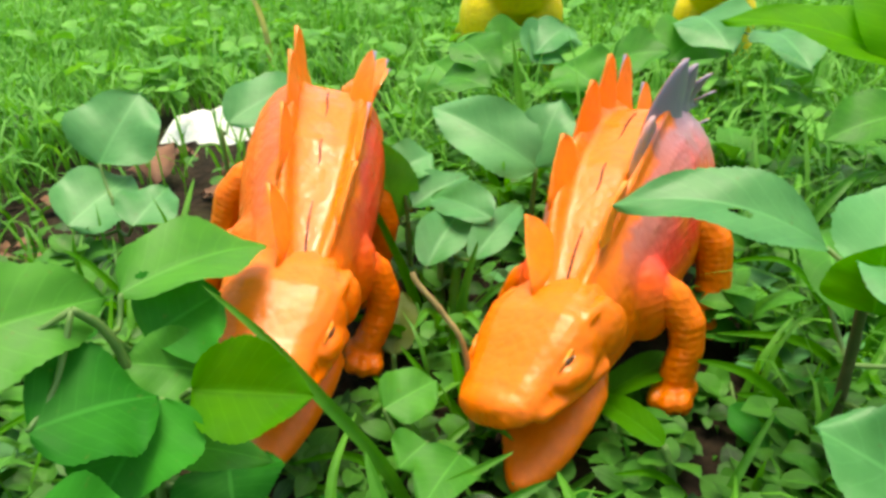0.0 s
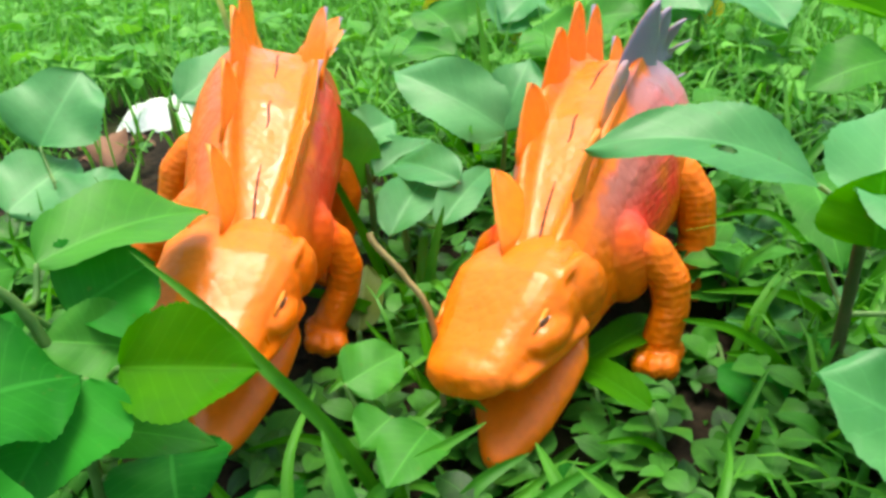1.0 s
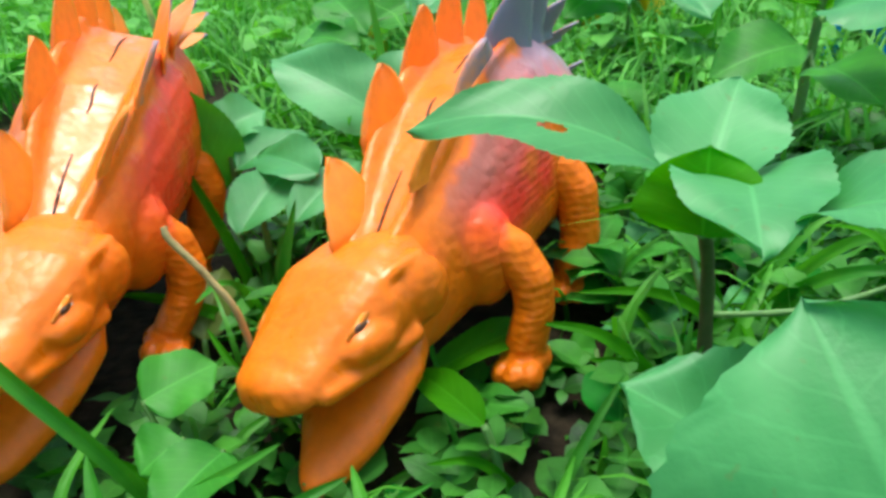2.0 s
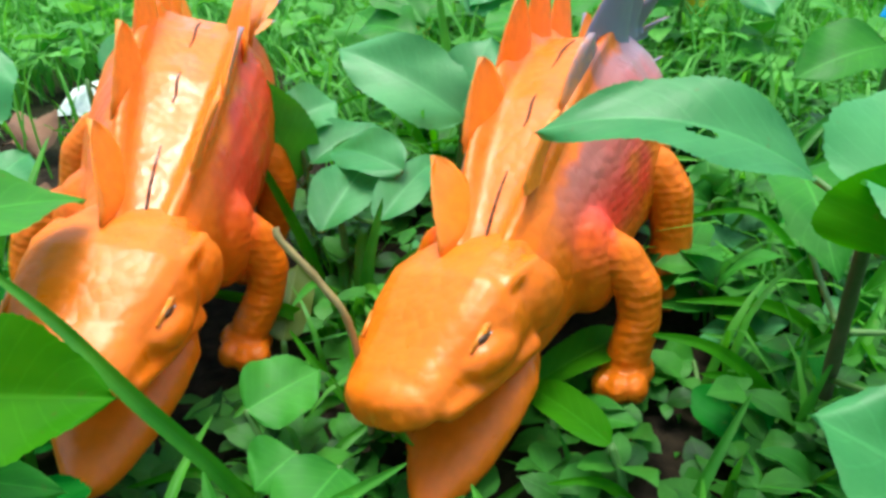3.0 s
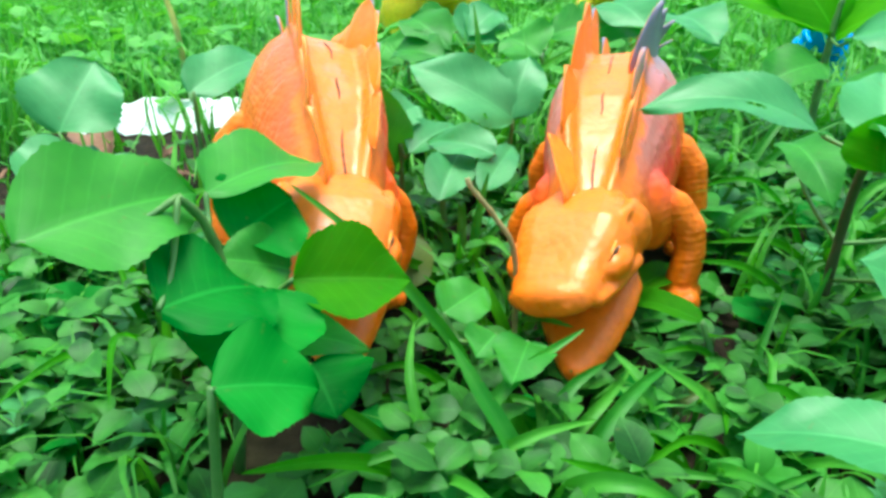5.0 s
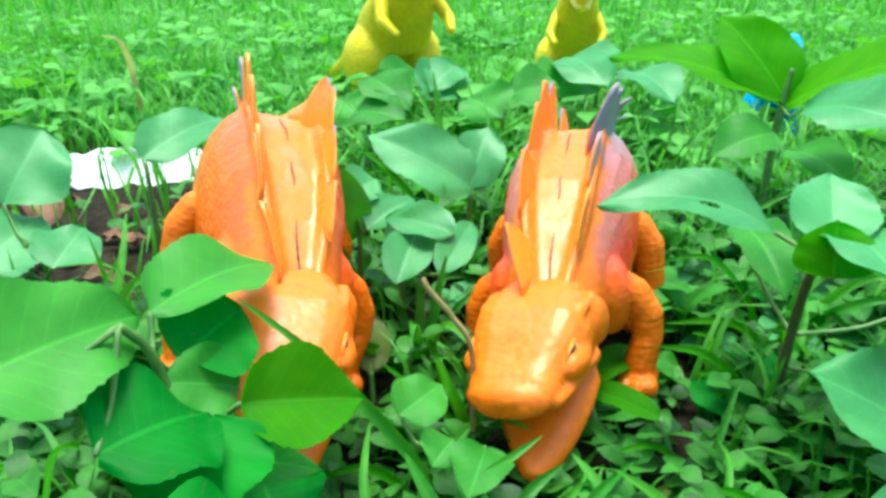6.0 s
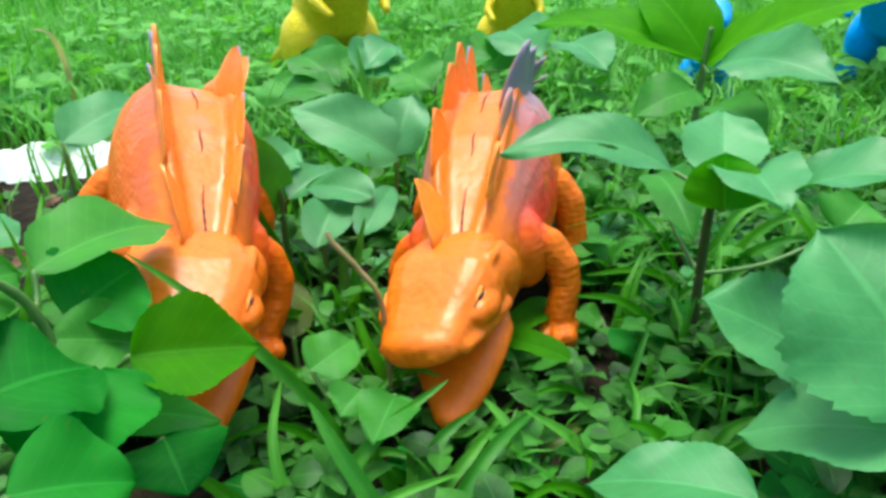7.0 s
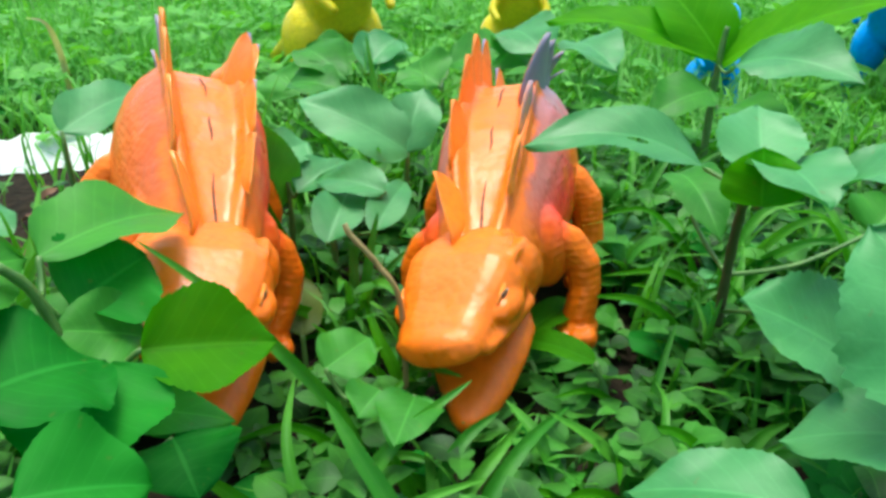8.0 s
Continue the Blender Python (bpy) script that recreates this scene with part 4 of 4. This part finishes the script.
sprout_plant = weed("young sprout with a cluster of small leaves")
leaf(sprout_plant, (0.1266, 0.2561, 0.0303), (0.1189, 0.2563, 0.0378), (-0.26, -0.78, 0.57), 0.0140, leaf_green, 0.10, 0.20)
leaf(sprout_plant, (0.1269, 0.2564, 0.0312), (0.1317, 0.2536, 0.0418), (-0.28, -0.78, 0.57), 0.0140, leaf_green, 0.10, 0.20)
leaf(sprout_plant, (0.1266, 0.2565, 0.0312), (0.1269, 0.2671, 0.0428), (-0.27, -0.78, 0.56), 0.0140, leaf_green, 0.10, 0.20)
stem(sprout_plant, (0.124, 0.252, -0.006), (0.125, 0.2545, 0.012), (0.1266, 0.2562, 0.0308), r=0.0024, r1=0.0016)



# ---- a few single things ----
def long_blade(label, material, points, width, fold=0.5):
    """One long grass blade, a folded strip along a smooth line."""
    pts = [Vector(p) for p in points]
    n = 22
    line = []
    for i in range(n + 1):
        s = i / n * (len(pts) - 1)
        k = min(int(s), len(pts) - 2)
        f = s - k
        a, b = pts[k], pts[k + 1]
        before, after = pts[max(k - 1, 0)], pts[min(k + 2, len(pts) - 1)]
        line.append(0.5 * (2 * a + (b - before) * f + (2 * before - 5 * a + 4 * b - after) * f * f + (3 * a - before - 3 * b + after) * f ** 3))
    verts, faces, uvs = [], [], []
    for i, p in enumerate(line):
        d = (line[min(i + 1, n)] - line[max(i - 1, 0)]).normalized()
        across = d.cross(Vector((0.1, -0.7, 0.75))).normalized()
        up = across.cross(d)
        s = i / n
        w = width * 0.5 * (min(1, 3 * s + 0.45)) * (1 - s ** 3.5) + 0.0001
        for c in (-1, -0.5, 0, 0.5, 1):
            verts.append(tuple(p + across * c * w + up * abs(c) * w * fold))
            uvs.append((s, 0.5 + c / 2))
    for i in range(n):
        for j in range(4):
            q = i * 5 + j
            faces.append((q, q + 1, q + 6, q + 5))
    return tagged(new("tall_grass", sheet("tall_grass", verts, faces, uvs, material)), label, "grass")


long_blade("long grass blade arching over the toy's snout", grass_green, [(0.010, 0.128, -0.002), (0.002, 0.122, 0.032), (-0.013, 0.121, 0.057), (-0.026, 0.125, 0.071), (-0.041, 0.128, 0.084)], 0.0034)
long_blade("grass blade leaning towards the toy", leaf_young, [(-0.002, 0.226, -0.002), (-0.009, 0.230, 0.022), (-0.016, 0.233, 0.040), (-0.0294, 0.2348, 0.0735)], 0.0040)
long_blade("upright grass blade between the toys", grass_green, [(0.012, 0.20, -0.002), (0.014, 0.204, 0.03), (0.020, 0.21, 0.055)], 0.004)
long_blade("broad grass blade bending low before the toy", grass_green, [(0.058, 0.10, -0.002), (0.056, 0.108, 0.015), (0.052, 0.118, 0.024), (0.047, 0.130, 0.027)], 0.0045)
long_blade("curved grass blade in front of the toys", grass_green, [(0.016, 0.09, -0.002), (0.013, 0.096, 0.02), (0.004, 0.108, 0.034), (-0.002, 0.118, 0.042)], 0.005)
long_blade("arching grass blade in front of the toys", grass_green, [(0.018, 0.088, -0.002), (0.024, 0.084, 0.02), (0.038, 0.078, 0.026), (0.052, 0.074, 0.018)], 0.005)
long_blade("tall grass blade behind the toys", grass_far, [(0.035, 0.33, -0.002), (0.033, 0.332, 0.05), (0.028, 0.336, 0.10)], 0.005)
long_blade("pale dry grass blade in the lawn", dry_pale, [(-0.200, 0.62, -0.002), (-0.202, 0.62, 0.05), (-0.206, 0.612, 0.078), (-0.216, 0.600, 0.085)], 0.005)
long_blade("thin grass blade before the plaster piece", grass_green, [(-0.105, 0.30, -0.002), (-0.104, 0.302, 0.03), (-0.102, 0.306, 0.06)], 0.003)
long_blade("yellowed curled blade on the weeds", leaf_olive, [(0.055, 0.118, 0.0), (0.060, 0.116, 0.016), (0.070, 0.118, 0.021), (0.076, 0.123, 0.018)], 0.004)
long_blade("thin dry stalk on the soil", straw_mat, [(0.073, 0.095, -0.002), (0.080, 0.100, 0.012), (0.089, 0.108, 0.022)], 0.0022)


straw = tagged(new("straw"), "dry bent straw stalk among the weeds", "straw")
part("stalk", tube([(0.0065, 0.155, 0.0735), (0.0078, 0.154, 0.0705), (0.015, 0.153, 0.061), (0.021, 0.152, 0.047), (0.022, 0.155, 0.0)], 0.0008, 0.0009), straw_mat, straw)


def white_lump():
    """A broken slab of white plaster with a ragged upper edge."""
    rng = random.Random(3)
    bm = bmesh.new()
    n = 14
    rows = []
    for i in range(n + 1):
        s = i / n
        x = -0.115 + 0.097 * s
        h = 0.0080 + 0.005 * math.sin(math.pi * s) + rng.uniform(-0.002, 0.003)
        d = 0.022 + rng.uniform(-0.004, 0.004)
        rows.append([bm.verts.new((x + rng.uniform(-0.002, 0.002), yy, zz)) for yy, zz in
                     ((-d * 1.4, 0), (-d * 1.0, h * 0.4), (-d * 0.45, h * 0.85), (0.002, h), (d * 0.6, h * 0.8), (d, 0))])
    for a, b in zip(rows, rows[1:]):
        for k in range(5):
            bm.faces.new((a[k], b[k], b[k + 1], a[k + 1]))
    bm.faces.new(rows[0])
    bm.faces.new(rows[-1][::-1])
    bmesh.ops.bevel(bm, geom=bm.edges[:], offset=0.0008, segments=1, affect="EDGES")
    bmesh.ops.recalc_face_normals(bm, faces=bm.faces[:])
    ob = part("plaster_piece", bm, white_mat)
    for poly in ob.data.polygons:
        poly.use_smooth = False
    ob.matrix_world = pose(-0.106, 0.497, 0.004, 0, 0, 4) @ Matrix.Scale(1.12, 4)
    tagged(ob, "broken piece of white plaster lying on bare soil", "rubble")


white_lump()


def dry(x, y, z, yaw, pitch, size, rng):
    verts, faces, uvs = leaf_arrays(size, size * 0.55, 10, 6, 0.25, 0.5, 0.12, rng)
    ob = new("dry_leaf", sheet("dry_leaf", verts, faces, uvs, dry_leaf))
    ob.matrix_world = Matrix(turn(x, y, z, yaw, pitch, 0.1, 1).tolist())
    tagged(ob, "curled brown dead leaf on the soil", "leaf", "dead leaves")


rng = random.Random(21)
dry(-0.185, 0.36, 0.012, 0.5, 0.15, 0.045, rng)
for _ in range(34):
    x, y = rng.uniform(-0.24, -0.07), rng.uniform(0.25, 0.44)
    dry(x, y, rise(x, y) + 0.002, rng.uniform(0, 6.3), rng.uniform(-0.2, 0.3), rng.uniform(0.008, 0.022), rng)


def grass_tuft(x, y, count, length, rng, tall):
    """Arching blades from one root, each a part."""
    ob = tagged(new("grass_tuft"), "tuft of arching green grass blades", "grass", "grass tufts")
    for k in range(count):
        a = k * 2.4 + rng.uniform(-0.5, 0.5)
        n = length * rng.uniform(0.6, 1.1)
        h = tall * rng.uniform(0.5, 1.1)
        w = rng.uniform(0.0026, 0.0046)
        c, s = math.cos(a), math.sin(a)
        bend = rng.uniform(-0.25, 0.25)
        pts = [(x, y, -0.003), (x + c * n * 0.22, y + s * n * 0.22, h * 0.55), (x + (c - s * bend) * n * 0.58, y + (s + c * bend) * n * 0.58, h * 0.92),
               (x + (c - 2 * s * bend) * n, y + (s + 2 * c * bend) * n, h * rng.uniform(0.75, 1.2))]
        b = long_blade("", leaf_young if k % 3 == 1 else grass_green, pts, w)
        del b["category"]
        b.name, b.parent = "blade", ob
    return ob


rng = random.Random(77)
for x, y, count, length, tall in ((0.020, 0.088, 11, 0.055, 0.030), (0.052, 0.070, 8, 0.05, 0.024), (-0.006, 0.100, 7, 0.045, 0.034), (0.078, 0.10, 8, 0.045, 0.026),
                                  (0.034, 0.115, 7, 0.04, 0.016), (0.128, 0.165, 8, 0.04, 0.035), (0.008, 0.205, 7, 0.045, 0.045), (0.15, 0.20, 9, 0.06, 0.05),
                                  (0.14, 0.27, 9, 0.06, 0.05), (-0.09, 0.16, 8, 0.05, 0.045), (-0.11, 0.21, 8, 0.05, 0.05), (0.03, 0.32, 8, 0.06, 0.07),
                                  (-0.03, 0.06, 8, 0.05, 0.03), (0.09, 0.30, 8, 0.05, 0.06), (0.18, 0.15, 8, 0.06, 0.06), (0.024, 0.165, 6, 0.035, 0.03)):
    grass_tuft(x, y, count, length, rng, tall)
for x, y in ((0.004, 0.135), (0.022, 0.108), (-0.012, 0.098), (0.088, 0.128), (0.115, 0.155), (0.128, 0.19), (0.010, 0.205), (0.062, 0.098), (-0.005, 0.168), (0.104, 0.105)):
    grass_tuft(x, y, rng.choice((4, 5, 6)), rng.uniform(0.022, 0.036), rng, rng.uniform(0.016, 0.028))


# ---- grass and low cover ----
def bare(x, y):
    """Bare soil: the patch in front of the plaster, the bodies' standing room, the camera's way."""
    if ((x + 0.155) / 0.115) ** 2 + ((y - 0.365) / 0.115) ** 2 < 1 + 0.4 * noise.noise((x * 25, y * 25, 0)):
        return True
    if -0.27 < x < -0.06 and 0.44 < y < 0.53:
        return True
    # dark gaps between the weeds
    for cx, cy, r in ((-0.021, 0.196, 0.02), (0.018, 0.262, 0.016), (0.05, 0.155, 0.018)):
        if (x - cx) ** 2 + (y - cy) ** 2 < r * r:
            return True
    if -0.1 < x < 0.2 and 0.03 < y < 0.26 and noise.noise((x * 34, y * 34, 8.3)) > 0.27:
        return True
    return False


def on_toys(x, y, grow=0.0):
    for cx, cy, ang, half in ((-0.035, 0.165, 4.3, 0.034), (0.0463, 0.168, -22, 0.036)):
        a = radians(ang)
        dx, dy = x - cx, y - cy
        lx, ly = dx * math.cos(a) + dy * math.sin(a), -dx * math.sin(a) + dy * math.cos(a)
        if -0.01 - grow < ly < 0.20 and abs(lx) < half * (0.3 if ly < 0.02 else 0.8) + grow:
            return True
    return False


def low(x, y):
    """How tall plants may grow, so that the toys stay in view."""
    for cx, cy, r in ((0.088, 0.163, 0.022), (0.088, 0.148, 0.014), (0.100, 0.198, 0.016), (-0.018, 0.180, 0.022)):
        if (x - cx) ** 2 + (y - cy) ** 2 < r * r:
            return 0.006
    for cx, cy in ((-0.032, 0.142), (0.036, 0.145)):
        if (x - cx) ** 2 + (y - cy) ** 2 < 0.026 ** 2:
            return 0.011
    if y < 0.0:
        return 0.03
    if y < 0.08:
        return 0.020 if -0.03 < x < 0.09 else 0.03
    if y < 0.17:
        return 0.022 if -0.06 < x < 0.12 else 0.04
    if y < 0.30:
        return 0.035 if -0.02 < x < 0.04 else 0.05
    return 0.075


def scatter(n, region, rng, density=None):
    x0, x1, y0, y1 = region
    k = 0
    while k < n:
        x, y = rng.uniform(x0, x1), rng.uniform(y0, y1)
        if bare(x, y) and rng.random() < 0.93:
            k += 1
            continue
        k += 1
        reach = math.hypot(x - (x0 + x1) / 2, (y - (y0 + y1) / 2) * (x1 - x0) / (y1 - y0)) / ((x1 - x0) / 2)
        if reach > 0.85 + 0.3 * rng.random():
            continue
        if x1 - x0 > 4 and (math.hypot(x, y - 0.4) < 0.75 + 0.15 * rng.random() or (y < 0.2 and rng.random() < 0.45)):
            continue
        yield x, y


def blade_arrays(rng, rows):
    length, bend = 1.0, rng.uniform(0.15, 0.9)
    verts, faces, uvs = [], [], []
    for i in range(rows + 1):
        s = i / rows
        a = bend * s * s * 1.3
        w = 0.5 * (0.7 + 0.6 * s - 1.3 * s ** 2.5) + 0.01
        y, z = s * math.sin(a), s * math.cos(a)
        for c in (-1, 0, 1):
            verts.append((c * w, y + 0.0, z, abs(c) * w * 0.35))
            uvs.append((s, 0.5 + 0.5 * c))
    for i in range(rows):
        for j in range(2):
            q = i * 3 + j
            faces.append((q, q + 1, q + 4, q + 3))
    return np.array(verts), faces, uvs


def grass(name, label, n, region, seed, height, width, rows, material, limit=True):
    rng = random.Random(seed)
    kinds = [blade_arrays(rng, rows) for _ in range(12)]
    items = []
    for x, y in scatter(n, region, rng):
        if limit and on_toys(x, y):
            continue
        h = rng.uniform(*height) * (0.7 + 0.6 * (noise.noise((x * 9, y * 9, 4)) + 0.5))
        h = min(h, low(x, y) * rng.uniform(0.7, 1.25)) if limit else h
        w = rng.uniform(*width)
        verts, faces, uvs = kinds[rng.randrange(12)]
        v = np.column_stack((verts[:, 0] * w, verts[:, 1] * h + verts[:, 3] * w, verts[:, 2] * h))
        items.append((v, faces, uvs, turn(x, y, rise(x, y) - 0.002, rng.uniform(0, 6.283), rng.uniform(-0.35, 0.25), rng.uniform(-0.2, 0.2), 1)))
    tagged(new(name, many(name, items, material)), label, "grass", kind="stuff")


grass("near_grass", "short green grass blades growing through weeds", 7600, (-0.34, 0.46, -0.12, 0.5), 1, (0.015, 0.06), (0.0012, 0.0032), 5, grass_green)
grass("lawn_grass", "bright green lawn grass round the toys", 27000, (-0.85, 1.0, 0.30, 1.15), 2, (0.03, 0.085), (0.0014, 0.0034), 4, grass_far)
grass("far_grass", "bright green lawn grass further off", 38000, (-2.6, 3.0, -2.2, 3.8), 3, (0.04, 0.10), (0.003, 0.007), 3, grass_far, False)


def cover(name, label, n, region, seed, size, material, lift):
    """Low creeping leaflets, three to a sprig."""
    rng = random.Random(seed)
    kinds = [leaf_arrays(1.0, rng.uniform(0.55, 0.85), 5, 4, rng.uniform(0.05, 0.2), rng.uniform(0.05, 0.35), 0.04, rng, rng.uniform(0.7, 1.0)) for _ in range(10)]
    items = []
    for x, y in scatter(n, region, rng):
        if on_toys(x, y, -0.004):
            continue
        if lift[1] > 0.04 and y < 0.40 and abs(x - 0.05) < 0.42 and y > -0.15:
            continue
        z = rise(x, y) + min(rng.uniform(*lift), low(x, y) * rng.uniform(0.4, 0.9))
        yaw = rng.uniform(0, 6.283)
        for k in range(rng.choice((2, 3, 3, 4))):
            verts, faces, uvs = kinds[rng.randrange(10)]
            items.append((verts, faces, uvs, turn(x, y, z, yaw + k * 2.1 + rng.uniform(-0.4, 0.4), rng.uniform(-0.35, 0.5), rng.uniform(-0.35, 0.35), rng.uniform(*size))))
    tagged(new(name, many(name, items, material)), label, "weed", kind="stuff")


cover("ground_cover", "low creeping weeds with small rounded leaves", 3900, (-0.32, 0.44, -0.10, 0.46), 7, (0.005, 0.014), cover_green, (0.002, 0.030))
cover("far_cover", "low broad-leaved weeds in the lawn", 2600, (-0.8, 0.95, -0.5, 1.3), 8, (0.012, 0.03), grass_far, (0.01, 0.06))


# ---- small weeds that can be told apart ----
def small_weed(kind, rng, material):
    ob = tagged(new("small_weed"), ("small weed with rounded green leaves on thin stalks", "small weed with pointed green leaves",
                                    "small weed with broad pale green leaves")[kind], "weed", "small weeds")
    count = rng.randint(5, 8)
    tall = rng.uniform(0.6, 1.0)
    part("stem", tube([(0, 0, -0.1), (0.03, 0.02, tall * 0.5), (0.0, 0.04, tall)], 0.035, 0.02, 5), stem_green, ob)
    shape = ((0.75, 0.9), (0.42, 0.75), (0.62, 0.8))[kind]
    me = None
    for k in range(count):
        if k % 3 == 0:
            verts, faces, uvs = leaf_arrays(1.0, shape[0] * rng.uniform(0.85, 1.15), 9, 6, rng.uniform(0.05, 0.25), rng.uniform(0.1, 0.35), 0.04, rng, shape[1])
            me = sheet("leaf", verts, faces, uvs, material)
        lf = new("leaf", me)
        lf.parent = ob
        lf.matrix_basis = Matrix(turn(0.0, 0.03, tall * (0.35 + 0.65 * k / count), k * 2.4 + rng.uniform(-0.3, 0.3), rng.uniform(-0.15, 0.5), rng.uniform(-0.2, 0.2),
                                      rng.uniform(0.75, 1.15)).tolist())
    return ob


rng = random.Random(31)
kinds = [small_weed(k % 3, rng, (cover_green, leaf_green, leaf_pale, leaf_dark, cover_green, leaf_green)[k]) for k in range(6)]
places = []
tries = 0
while len(places) < 290 and tries < 9000:
    tries += 1
    if len(places) < 215:
        x, y = rng.uniform(-0.17, 0.24), rng.uniform(0.03, 0.38)
    else:
        x, y = rng.uniform(-0.35, 0.55), rng.uniform(0.30, 0.75)
    if bare(x, y) or on_toys(x, y, 0.012):
        continue
    if any((x - a) ** 2 + (y - b) ** 2 < 0.013 ** 2 for a, b in places):
        continue
    places.append((x, y))
for i, (x, y) in enumerate(places):
    size = min(rng.uniform(0.011, 0.024) * (1.3 if y > 0.3 else 1.0), low(x, y) * 0.62)
    m = Matrix.Translation((x, y, rise(x, y))) @ pose(0, 0, 0, rng.uniform(-12, 12), rng.uniform(-12, 12), rng.uniform(0, 360)) @ Matrix.Scale(size, 4)
    if i < 6:
        kinds[i].matrix_world = m
    else:
        c = copy_thing(kinds[i % 6], Matrix())
        c.matrix_basis = m
